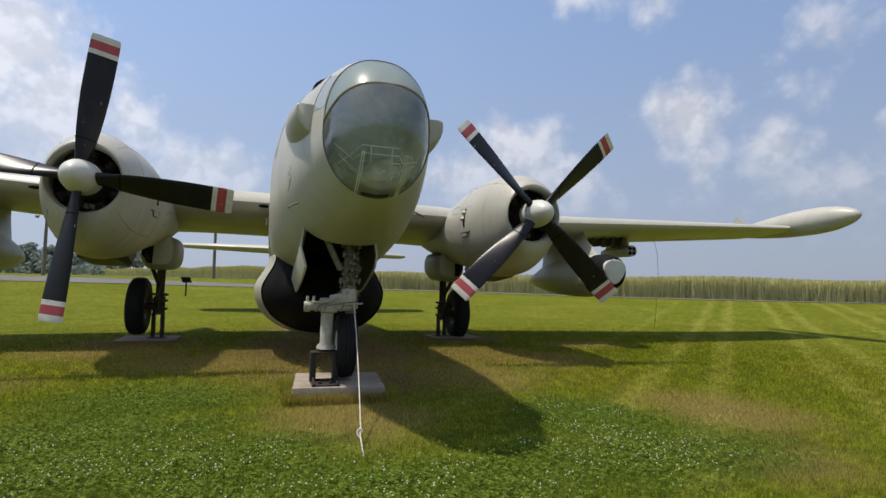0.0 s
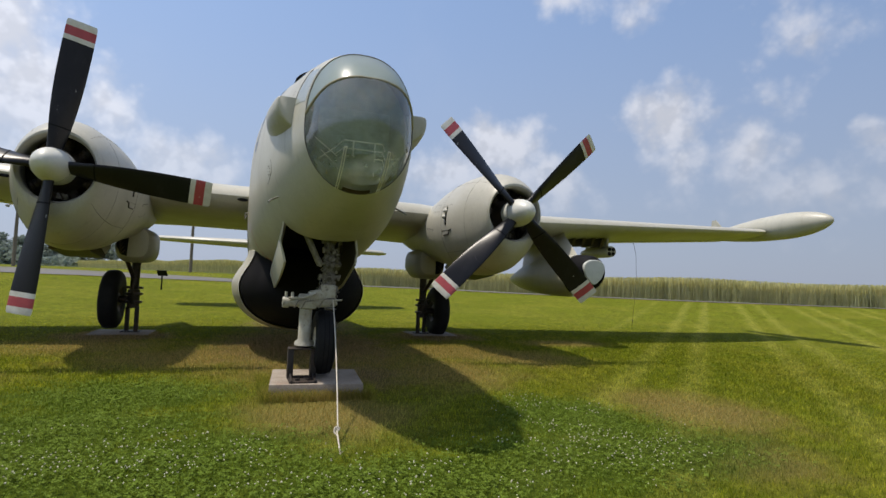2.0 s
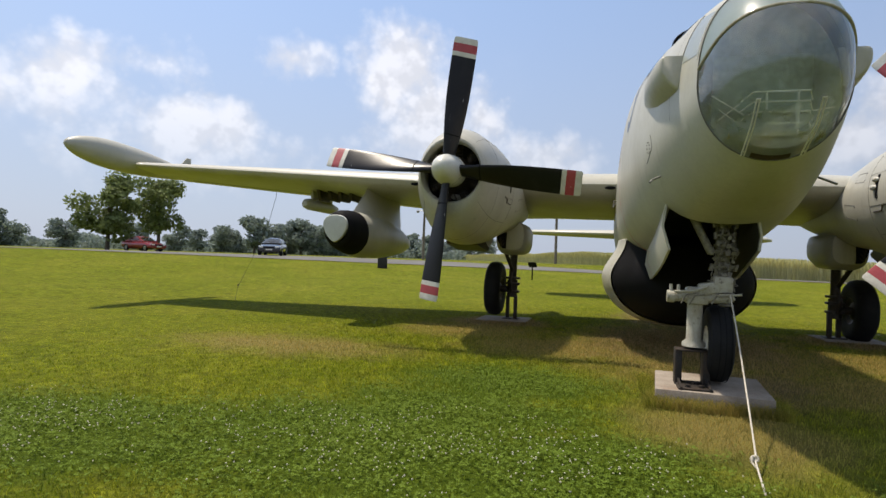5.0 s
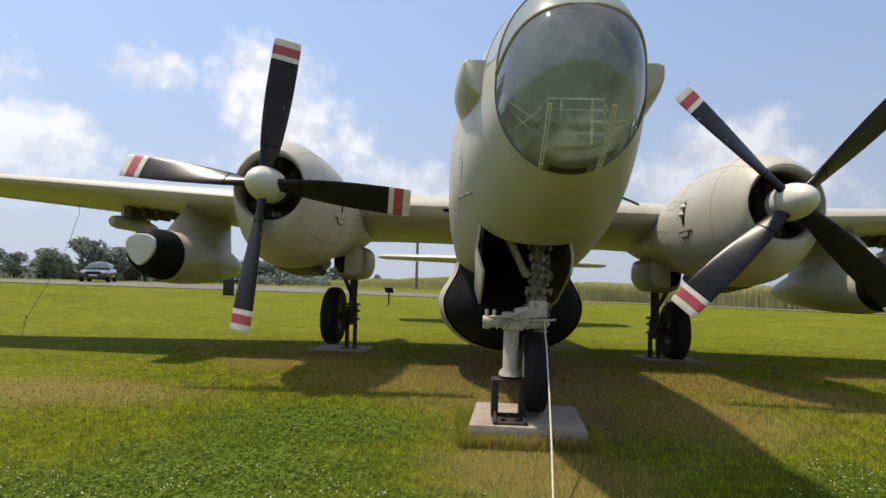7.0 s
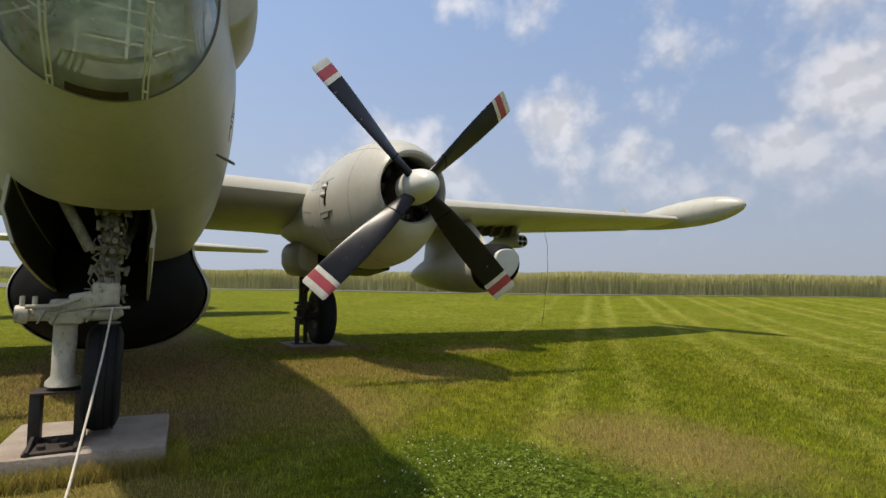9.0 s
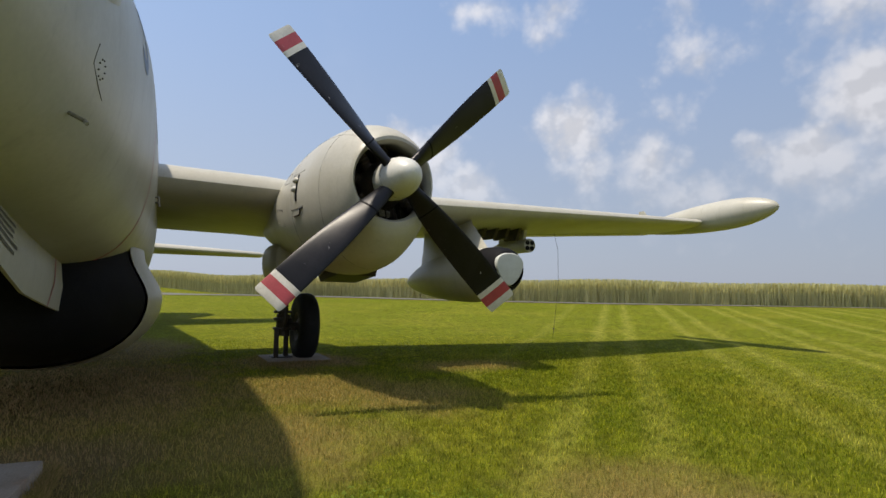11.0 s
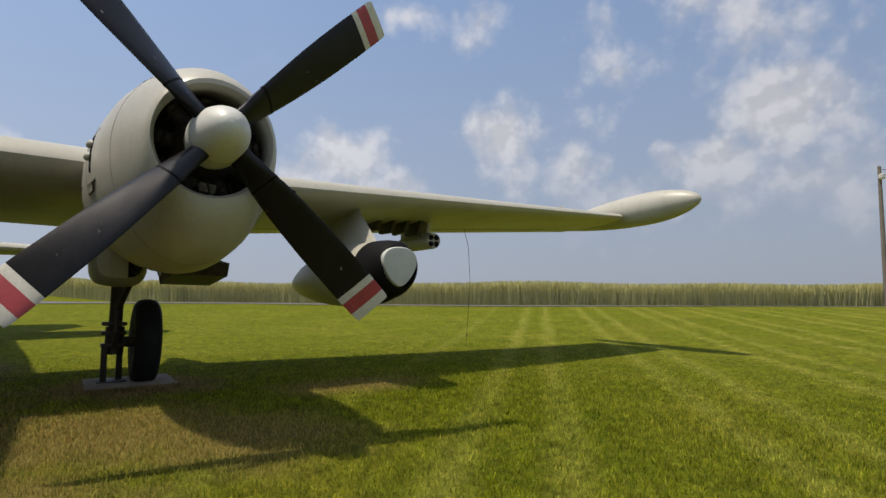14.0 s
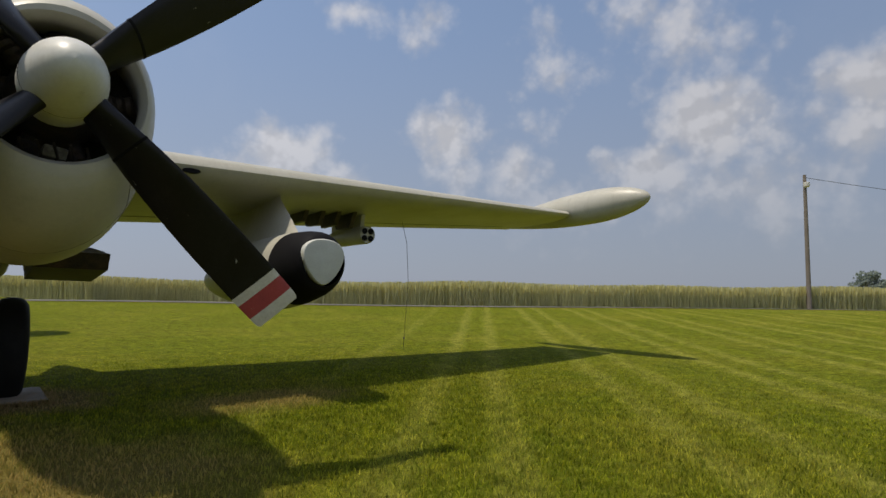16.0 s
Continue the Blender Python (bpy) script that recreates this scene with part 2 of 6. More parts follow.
COVER = material("pale_cover", (0.52, 0.54, 0.50), 0.6, 0, (0.45, 0.46, 0.42), 0.05, 0.06, 4, 40)


def glass_material(name, tint, rough=0.04, through=0.8, settled=None):
    m = bpy.data.materials.new(name)
    m.use_nodes = True
    n, l = m.node_tree.nodes, m.node_tree.links
    n.clear()
    o = n.new("ShaderNodeOutputMaterial")
    tr, gl, df = n.new("ShaderNodeBsdfTransparent"), n.new("ShaderNodeBsdfGlossy"), n.new("ShaderNodeBsdfDiffuse")
    tr.inputs[0].default_value = (*tint, 1)
    gl.inputs["Roughness"].default_value = rough
    df.inputs[0].default_value = (0.74, 0.79, 0.80, 1)
    fr = n.new("ShaderNodeFresnel")
    fr.inputs[0].default_value = 1.75
    tc, ns = n.new("ShaderNodeTexCoord"), n.new("ShaderNodeTexNoise")
    ns.inputs["Scale"].default_value, ns.inputs["Detail"].default_value, ns.inputs["Roughness"].default_value = 3.5, 10, 0.7
    l.new(tc.outputs["Object"], ns.inputs["Vector"])
    dust = n.new("ShaderNodeMapRange")
    dust.inputs["From Min"].default_value, dust.inputs["From Max"].default_value = 0.4, 0.75
    dust.inputs["To Min"].default_value, dust.inputs["To Max"].default_value = (1 - through) * 0.7, (1 - through) * 1.35
    l.new(ns.outputs[0], dust.inputs["Value"])
    # run marks and droppings
    mp, runs, mark, most = n.new("ShaderNodeMapping"), n.new("ShaderNodeTexNoise"), n.new("ShaderNodeMapRange"), n.new("ShaderNodeMath")
    mp.inputs["Scale"].default_value = (9, 5, 1.1)
    runs.inputs["Scale"].default_value, runs.inputs["Detail"].default_value, runs.inputs["Roughness"].default_value = 3.0, 8, 0.7
    l.new(tc.outputs["Object"], mp.inputs[0])
    l.new(mp.outputs[0], runs.inputs["Vector"])
    mark.inputs["From Min"].default_value, mark.inputs["From Max"].default_value = 0.6, 0.74
    mark.inputs["To Max"].default_value = (1 - through) * 1.3
    l.new(runs.outputs[0], mark.inputs["Value"])
    most.operation = "MAXIMUM"
    l.new(dust.outputs[0], most.inputs[0])
    l.new(mark.outputs[0], most.inputs[1])
    if settled:
        # dust and debris settled in the bottom of the bubble
        xyz, low_, add = n.new("ShaderNodeSeparateXYZ"), n.new("ShaderNodeMapRange"), n.new("ShaderNodeMath")
        l.new(tc.outputs["Object"], xyz.inputs[0])
        low_.inputs["From Min"].default_value, low_.inputs["From Max"].default_value = settled[1], settled[0]
        low_.inputs["To Max"].default_value = settled[2]
        wob, spot_ = n.new("ShaderNodeMath"), n.new("ShaderNodeTexNoise")
        spot_.inputs["Scale"].default_value, spot_.inputs["Detail"].default_value = 9.0, 8
        l.new(tc.outputs["Object"], spot_.inputs["Vector"])
        wob.operation = "MULTIPLY_ADD"
        wob.inputs[1].default_value = 0.5
        l.new(spot_.outputs[0], wob.inputs[0])
        l.new(xyz.outputs[2], wob.inputs[2])
        l.new(wob.outputs[0], low_.inputs["Value"])
        add.operation = "ADD"
        add.use_clamp = True
        l.new(most.outputs[0], add.inputs[0])
        l.new(low_.outputs[0], add.inputs[1])
        most = add
    a, c = n.new("ShaderNodeMixShader"), n.new("ShaderNodeMixShader")
    l.new(most.outputs[0], a.inputs[0])
    l.new(tr.outputs[0], a.inputs[1])
    milk, tl = n.new("ShaderNodeMixShader"), n.new("ShaderNodeBsdfTranslucent")
    tl.inputs[0].default_value = (0.72, 0.78, 0.74, 1)
    milk.inputs[0].default_value = 0.5
    l.new(df.outputs[0], milk.inputs[1])
    l.new(tl.outputs[0], milk.inputs[2])
    l.new(milk.outputs[0], a.inputs[2])
    l.new(fr.outputs[0], c.inputs[0])
    l.new(a.outputs[0], c.inputs[1])
    l.new(gl.outputs[0], c.inputs[2])
    l.new(c.outputs[0], o.inputs[0])
    return m


TYRE.node_tree.nodes["Principled BSDF"].inputs["Specular IOR Level"].default_value = 0.12
# weathering: rain streaks and grime on the paint, chips on blades, boots and tyres
worn(PAINT, (0.23, 0.21, 0.165, 0.5), 3.0, (2.2, 2.2, 0.35), 0.55, 0.8)
worn(PAINT, (0.12, 0.10, 0.07, 0.6), 14.0, (1, 1, 0.6), 0.7, 0.76)
worn(PAINT_PALE, (0.33, 0.30, 0.22, 0.4), 4.0, (2, 2, 0.5), 0.58, 0.78)
worn(BLADE_BLACK, (0.36, 0.36, 0.37, 0.85), 9.0, (1.0, 2.0, 0.45), 0.665, 0.69)
worn(BLADE_BLACK, (0.022, 0.022, 0.026, 0.4), 2.5, (1.5, 1, 0.8), 0.52, 0.7)
worn(WHITE, (0.22, 0.2, 0.17, 0.6), 16.0, (1, 1, 1), 0.62, 0.7)
worn(RED, (0.55, 0.42, 0.40, 0.6), 18.0, (1, 1, 1), 0.63, 0.7)
worn(TYRE, (0.05, 0.045, 0.04, 0.6), 9.0, (1, 1, 1), 0.6, 0.75)
worn(GEAR_PAINT, (0.07, 0.055, 0.04, 0.85), 22.0, (1, 1, 0.7), 0.56, 0.68)
worn(CONCRETE, (0.30, 0.14, 0.06, 0.5), 3.0, (1, 1, 1), 0.58, 0.75)

GLASS = glass_material("clear_plexiglass", (0.92, 0.98, 0.97), 0.03, 0.75, (2.80, 3.1, 0.2))


def cap_material():
    """Milky mint acrylic: a glossy skin that lets part of the daylight into the nose."""
    m = material("nose_cap_glaze", (0.50, 0.58, 0.55), 0.3, 0, (0.44, 0.53, 0.50), 0.01, 0.05, 2.2, 30, 0.7)
    n, l = m.node_tree.nodes, m.node_tree.links
    b = n["Principled BSDF"]
    b.inputs["Coat Roughness"].default_value = 0.13
    tr, tl, deep, skin_ = n.new("ShaderNodeBsdfTransparent"), n.new("ShaderNodeBsdfTranslucent"), n.new("ShaderNodeMixShader"), n.new("ShaderNodeMixShader")
    tr.inputs[0].default_value, tl.inputs[0].default_value = (0.80, 0.95, 0.90, 1), (0.65, 0.80, 0.74, 1)
    deep.inputs[0].default_value, skin_.inputs[0].default_value = 0.5, 0.5
    l.new(tr.outputs[0], deep.inputs[1])
    l.new(tl.outputs[0], deep.inputs[2])
    l.new(b.outputs[0], skin_.inputs[1])
    l.new(deep.outputs[0], skin_.inputs[2])
    l.new(skin_.outputs[0], n["Material Output"].inputs[0])
    return m


CAP = cap_material()
PANE = glass_material("window_glass", (0.25, 0.32, 0.34), 0.03, 0.95)


# ---- building helpers ----
def part(name, bm, mat, parent=None, label="", smooth=True):
    """Links a bmesh as one mesh object under a thing or part."""
    me = bpy.data.meshes.new(name)
    bmesh.ops.recalc_face_normals(bm, faces=bm.faces)
    bm.to_mesh(me)
    bm.free()
    for mm in mat if isinstance(mat, (list, tuple)) else [mat]:
        me.materials.append(mm)
    if smooth:
        for p in me.polygons:
            p.use_smooth = True
        me.set_sharp_from_angle(angle=radians(38))
    ob = new(name, me)
    if parent:
        ob.parent = parent
    if label:
        tagged(ob, label)
    return ob


def empty(name, m=None):
    ob = new(name)
    ob.empty_display_size = 0.3
    if m:
        ob.matrix_world = m
    return ob


def loft(bm, loops, closed=True, caps=(False, False), idx=None):
    """Skins rings of equal count; idx gives the material of each band."""
    rings = [[bm.verts.new(p) for p in loop] for loop in loops]
    n = len(rings[0])
    for k in range(len(rings) - 1):
        for j in range(n if closed else n - 1):
            f = bm.faces.new((rings[k][j], rings[k][(j + 1) % n], rings[k + 1][(j + 1) % n], rings[k + 1][j]))
            if idx:
                f.material_index = idx[k]
    if caps[0]:
        f = bm.faces.new(rings[0])
        f.material_index = idx[0] if idx else 0
    if caps[1]:
        f = bm.faces.new(rings[-1])
        f.material_index = idx[-1] if idx else 0
    return rings


def smooth_rows(rows, steps):
    """Rows of numbers, the first their place, resampled on a smooth curve."""
    rows = np.array(rows, float)
    x = rows[:, 0]
    d = np.diff(rows, axis=0) / np.diff(x)[:, None]
    m = np.vstack([d[:1], np.where(d[:-1] * d[1:] > 0, 2 * d[:-1] * d[1:] / (d[:-1] + d[1:] + 1e-12), 0), d[-1:]])
    got = []
    for k in range(len(x) - 1):
        h = x[k + 1] - x[k]
        for s in np.linspace(0, 1, steps, endpoint=False):
            v = rows[k] * (1 + 2 * s) * (1 - s) ** 2 + m[k] * h * s * (1 - s) ** 2 + rows[k + 1] * s * s * (3 - 2 * s) + m[k + 1] * h * s * s * (s - 1)
            v[0] = x[k] + s * h
            got.append(v)
    got.append(rows[-1])
    return got


def egg(y, cx, zb, zt, hw, zm, n=48, up=2.0, low=2.0):
    """A ring in the plane y: widest at zm, rounded to zt above and zb below."""
    loop = []
    for k in range(n):
        a = 2 * math.pi * (k + 0.5) / n
        c, s = math.cos(a), math.sin(a)
        p = up if s > 0 else low
        loop.append((cx + hw * math.copysign(abs(c) ** (2 / p), c), y, zm + (zt - zm if s > 0 else zm - zb) * math.copysign(abs(s) ** (2 / p), s)))
    return loop


def ring_points(center, axis, radius, n=16, squash=1.0, spin=0.0):
    axis = Vector(axis).normalized()
    side = axis.orthogonal().normalized() if abs(axis.z) > 0.9 else axis.cross(Vector((0, 0, 1))).normalized()
    over_ = side.cross(axis).normalized()
    return [tuple(Vector(center) + side * radius * math.cos(2 * math.pi * k / n + spin) + over_ * radius * squash * math.sin(2 * math.pi * k / n + spin)) for k in range(n)]


def tube(bm, points, radius, n=10, caps=True, closed=False):
    """A pipe along points; radius may be a list."""
    pts = [Vector(p) for p in points]
    rr = radius if isinstance(radius, (list, tuple)) else [radius] * len(pts)
    rings, side = [], None
    for k, p in enumerate(pts):
        if closed:
            d = pts[(k + 1) % len(pts)] - pts[k - 1]
        else:
            d = pts[min(k + 1, len(pts) - 1)] - pts[max(k - 1, 0)]
        d.normalize()
        side = d.orthogonal().normalized() if side is None else (side - d * side.dot(d)).normalized()
        o = d.cross(side)
        rings.append([tuple(p + (side * math.cos(2 * math.pi * j / n) + o * math.sin(2 * math.pi * j / n)) * rr[k]) for j in range(n)])
    if closed:
        rings.append(rings[0])
    loft(bm, rings, caps=(caps and not closed, caps and not closed))
    if closed:
        bmesh.ops.remove_doubles(bm, verts=bm.verts, dist=1e-5)


def lathe(bm, profile, center, axis="y", n=32, idx=None, caps=(False, False)):
    """Profile rows of (along, radius) turned about an axis through center."""
    loops = []
    for a, r in profile:
        loop = []
        for k in range(n):
            t = 2 * math.pi * k / n
            c, s = r * math.cos(t), r * math.sin(t)
            p = {"y": (c, a, s), "x": (a, c, s), "z": (c, s, a)}[axis]
            loop.append(tuple(Vector(center) + Vector(p)))
        loops.append(loop)
    loft(bm, loops, idx=idx, caps=caps)


def box(bm, size, center, m=None, bevel=0.0):
    got = bmesh.ops.create_cube(bm, size=1)
    vs = got["verts"]
    mat = Matrix.Translation(center) @ (m or Matrix()) @ Matrix.Diagonal((*size, 1))
    bmesh.ops.transform(bm, matrix=mat, verts=vs)
    if bevel:
        es = list({e for v in vs for e in v.link_edges})
        bmesh.ops.bevel(bm, geom=es, offset=bevel, segments=2, affect="EDGES", profile=0.5)


def prism(bm, outline, a, b, axis="x"):
    """An outline in two axes pushed from a to b along the third."""
    def p(u, v, w):
        return {"x": (w, u, v), "y": (u, w, v), "z": (u, v, w)}[axis]
    loft(bm, [[p(u, v, a) for u, v in outline], [p(u, v, b) for u, v in outline]], caps=(True, True))


# ---- ground ----
def ground_height(x, y):
    """A shallow bowl: level round the aircraft, rising gently to the road and the field."""
    r = math.hypot(x, y + 5.0)
    s = min(max((r - 15.0) / 30.0, 0.0), 1.0)
    left = min(max((-0.72 * x + 0.69 * y - 24.0) / 16.0, 0.0), 1.0)
    return 0.8 * s * s * (3 - 2 * s) + 0.62 * left * left * (3 - 2 * left)


def in_ground(x, y, dz=0.0):
    return (x, y, ground_height(x, y) + dz)


CLOVER = [(-3.0, -5.15, 2.4, 1.5), (-1.6, -5.2, 1.6, 1.2), (0.5, -6.0, 2.6, 0.75), (2.75, -4.4, 1.0, 1.35), (2.4, -5.6, 1.8, 0.9), (-6.0, -5.9, 2.0, 1.2), (-2.4, -2.3, 1.3, 1.1), (-2.6, -3.8, 1.5, 0.9)]
DRY = [(-0.1, -3.6, 1.0, 1.25), (0.4, 1.2, 2.5, 3.4), (3.4, 1.6, 1.6, 1.7), (4.6, 0.6, 1.2, 1.2), (3.6, -5.9, 0.8, 0.8), (4.7, -4.2, 1.0, 1.3), (3.9, 4.9, 1.4, 1.2), (-4.0, 4.4, 1.5, 1.2), (-4.1, 2.9, 1.7, 1.5), (-2.0, 1.0, 1.9, 1.5), (-6.5, -0.9, 2.2, 1.0), (2.2, -0.9, 1.4, 1.6), (7.0, 3.1, 1.4, 0.8)]


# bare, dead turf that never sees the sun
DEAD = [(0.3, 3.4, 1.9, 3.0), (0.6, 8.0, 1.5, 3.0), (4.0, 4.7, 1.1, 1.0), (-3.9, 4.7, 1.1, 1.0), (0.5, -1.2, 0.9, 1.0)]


def lawn_color(n, l):
    """The lawn's colour by place: green, mower lines, clover and dry patches; returns colour, fine grain and clover mask."""
    tc = n.new("ShaderNodeTexCoord")
    xyz = n.new("ShaderNodeSeparateXYZ")
    l.new(tc.outputs["Object"], xyz.inputs[0])

    def mth(op, a, bb=None):
        k = n.new("ShaderNodeMath")
        k.operation = op
        for i, v in enumerate((a, bb)):
            if v is None:
                continue
            if isinstance(v, (int, float)):
                k.inputs[i].default_value = v
            else:
                l.new(v, k.inputs[i])
        return k.outputs[0]

    def noise_tex(scale, detail=6, rough=0.6, stretch=None):
        k = n.new("ShaderNodeTexNoise")
        k.inputs["Scale"].default_value, k.inputs["Detail"].default_value, k.inputs["Roughness"].default_value = scale, detail, rough
        l.new(tc.outputs["Object"], k.inputs["Vector"])
        return k.outputs[0]

    def span(v, a, bb, lo=0.0, hi=1.0):
        k = n.new("ShaderNodeMapRange")
        k.interpolation_type = "SMOOTHSTEP"
        for name, val in (("From Min", a), ("From Max", bb), ("To Min", lo), ("To Max", hi)):
            k.inputs[name].default_value = val
        l.new(v, k.inputs["Value"])
        return k.outputs[0]

    def blend(f, a, bb):
        k = n.new("ShaderNodeMix")
        k.data_type = "RGBA"
        l.new(f, k.inputs["Factor"])
        for name, v in (("A", a), ("B", bb)):
            if isinstance(v, tuple):
                k.inputs[name].default_value = (*v, 1)
            else:
                l.new(v, k.inputs[name])
        return k.outputs["Result"]

    patchy, mid, fine = noise_tex(0.3), noise_tex(1.7, 8, 0.65), noise_tex(38, 8, 0.8)

    def near(list_):
        best = None
        for x0, y0, rx, ry in list_:
            dx = mth("DIVIDE", mth("SUBTRACT", xyz.outputs[0], x0), rx)
            dy = mth("DIVIDE", mth("SUBTRACT", xyz.outputs[1], y0), ry)
            d = mth("SQRT", mth("ADD", mth("MULTIPLY", dx, dx), mth("MULTIPLY", dy, dy)))
            best = d if best is None else mth("MINIMUM", best, d)
        return mth("ADD", best, mth("MULTIPLY", mth("SUBTRACT", mid, 0.5), 1.5))

    # mower lines run to the north-east, in pairs
    across = mth("ADD", mth("MULTIPLY", xyz.outputs[0], 0.719), mth("MULTIPLY", xyz.outputs[1], -0.695))
    across = mth("ADD", across, mth("MULTIPLY", mth("SUBTRACT", patchy, 0.5), 0.5))
    phase = mth("MULTIPLY", mth("FRACT", mth("DIVIDE", across, 3.0)), 3.0)
    line = None
    for at in (0.22, 2.2, 3.22):
        g = span(mth("ABSOLUTE", mth("SUBTRACT", phase, at)), 0.36, 0.02)
        line = g if line is None else mth("MAXIMUM", line, g)
    line = mth("MULTIPLY", line, span(across, 1.5, 4.5))
    green = blend(span(mid, 0.3, 0.68), GRASS_DARK, GRASS_MID)
    clump = noise_tex(7.0, 5, 0.6)
    green = blend(span(clump, 0.42, 0.62, 0, 0.8), green, GRASS_DARK)
    green = blend(span(noise_tex(2.6, 6, 0.7), 0.5, 0.72, 0, 0.6), green, GRASS_DEEP)
    green = blend(span(noise_tex(0.8, 7, 0.7), 0.48, 0.66, 0, 0.5), green, GRASS_DEEP)
    green = blend(span(noise_tex(17.0, 4, 0.6), 0.5, 0.72, 0, 0.55), green, GRASS_PALE)
    green = blend(span(patchy, 0.4, 0.72, 0, 0.4), green, GRASS_STRAW)
    green = blend(mth("MULTIPLY", mth("MULTIPLY", line, span(mid, 0.3, 0.65, 0.3, 1.0)), 0.62), green, GRASS_PALE)
    tuft = n.new("ShaderNodeVectorMath")
    tuft.operation = "SCALE"
    l.new(green, tuft.inputs[0])
    l.new(span(noise_tex(5.0, 7, 0.75), 0.36, 0.64, 0.76, 1.44), tuft.inputs["Scale"])
    green = tuft.outputs[0]
    dryness = span(near(DRY), 1.45, 0.3, 0, 0.85)
    green = blend(dryness, green, GRASS_DRY)
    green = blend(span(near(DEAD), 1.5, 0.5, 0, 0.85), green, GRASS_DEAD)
    clover = span(near(CLOVER), 1.35, 0.55)
    green = blend(mth("MULTIPLY", clover, 0.9), green, CLOVER_GREEN)
    return green, fine, span, tc


GRASS_DARK, GRASS_MID, GRASS_STRAW, GRASS_PALE = (0.102, 0.126, 0.007), (0.170, 0.188, 0.012), (0.220, 0.202, 0.028), (0.265, 0.264, 0.048)
GRASS_DEEP, GRASS_DEAD = (0.078, 0.108, 0.007), (0.215, 0.158, 0.075)
GRASS_DRY, CLOVER_GREEN = (0.255, 0.198, 0.064), (0.076, 0.118, 0.011)


def ground_material():
    m = bpy.data.materials.new("lawn")
    m.use_nodes = True
    n, l = m.node_tree.nodes, m.node_tree.links
    b = n["Principled BSDF"]
    b.inputs["Roughness"].default_value = 0.9
    b.inputs["Specular IOR Level"].default_value = 0.04
    green, fine, span, tc = lawn_color(n, l)
    k = n.new("ShaderNodeVectorMath")
    k.operation = "SCALE"
    l.new(green, k.inputs[0])
    l.new(span(fine, 0.34, 0.68, 0.38, 1.22), k.inputs["Scale"])
    l.new(k.outputs[0], b.inputs["Base Color"])
    bump = n.new("ShaderNodeBump")
    bump.inputs["Strength"].default_value, bump.inputs["Distance"].default_value = 0.9, 0.03
    l.new(fine, bump.inputs["Height"])
    l.new(bump.outputs[0], b.inputs["Normal"])
    return m


def blade_material():
    m = bpy.data.materials.new("grass_blades")
    m.use_nodes = True
    n, l = m.node_tree.nodes, m.node_tree.links
    b = n["Principled BSDF"]
    b.inputs["Roughness"].default_value = 0.6
    b.inputs["Specular IOR Level"].default_value = 0.1
    green, fine, span, tc = lawn_color(n, l)
    g = n.new("ShaderNodeNewGeometry")
    hue = n.new("ShaderNodeHueSaturation")
    l.new(span(g.outputs["Random Per Island"], 0.0, 1.0, 0.95, 2.1), hue.inputs["Value"])
    l.new(span(g.outputs["Random Per Island"], 0.0, 1.0, 0.52, 0.48), hue.inputs["Hue"])
    l.new(green, hue.inputs["Color"])
    l.new(hue.outputs[0], b.inputs["Base Color"])
    t = n.new("ShaderNodeBsdfTranslucent")
    l.new(hue.outputs[0], t.inputs[0])
    mx = n.new("ShaderNodeMixShader")
    mx.inputs[0].default_value = 0.45
    l.new(b.outputs[0], mx.inputs[1])
    l.new(t.outputs[0], mx.inputs[2])
    l.new(mx.outputs[0], n["Material Output"].inputs[0])
    return m


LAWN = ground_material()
axis_marks = sorted({*np.round(np.linspace(-60, 60, 81), 2), *np.round(np.sign(np.linspace(-1, 1, 40)) * 60 * np.exp(np.abs(np.linspace(-1, 1, 40)) * 4.1), 1)})
bm = bmesh.new()
rows_ = [[bm.verts.new(in_ground(x, y)) for x in axis_marks] for y in axis_marks]
for a, b in zip(rows_, rows_[1:]):
    for j in range(len(a) - 1):
        bm.faces.new((a[j], a[j + 1], b[j + 1], b[j]))
ground = part("ground", bm, LAWN)
tagged(ground, "mown green lawn with dry brown patches and mower stripes", "lawn", kind="structure")


# ---- the aircraft ----
aircraft = empty("aircraft", pose(0, 0, 0, -0.382, 1.033, 0))
tagged(aircraft, "grey twin-engined patrol aircraft parked on concrete pads with glazed nose", "aircraft")

SEAM = material("seam", (0.12, 0.115, 0.10), 0.7)
# stations: y, bottom, top, half width, height of the widest line, roundness above and below
STATIONS = [
    (-5.10, 3.02, 3.12, 0.06, 3.07, 2.0, 2.0), (-5.04, 2.90, 3.29, 0.20, 3.07, 2.1, 2.0), (-4.92, 2.74, 3.51, 0.355, 3.08, 2.25, 2.0), (-4.72, 2.58, 3.73, 0.47, 3.1, 2.35, 2.0),
    (-4.40, 2.44, 3.93, 0.57, 3.1, 2.35, 2.0), (-4.0, 2.29, 4.07, 0.68, 3.12, 2.25, 2.1), (-3.0, 2.09, 4.30, 0.87, 3.15, 2.2, 2.55), (-2.0, 1.93, 4.52, 1.0, 3.2, 2.25, 2.75),
    (0.0, 1.72, 4.9, 1.13, 3.2, 2.4, 2.85), (3.0, 1.5, 5.0, 1.17, 3.2, 2.4, 2.9), (6.5, 1.33, 4.95, 1.2, 3.2, 2.4, 3.2), (10.0, 1.42, 4.7, 1.08, 3.15, 2.3, 3.0),
    (14.0, 2.0, 4.3, 0.78, 3.1, 2.2, 2.4), (18.0, 2.5, 3.9, 0.45, 3.1, 2.0, 2.0), (22.0, 2.9, 3.4, 0.18, 3.1, 2.0, 2.0), (22.8, 3.0, 3.2, 0.06, 3.1, 2.0, 2.0),
]
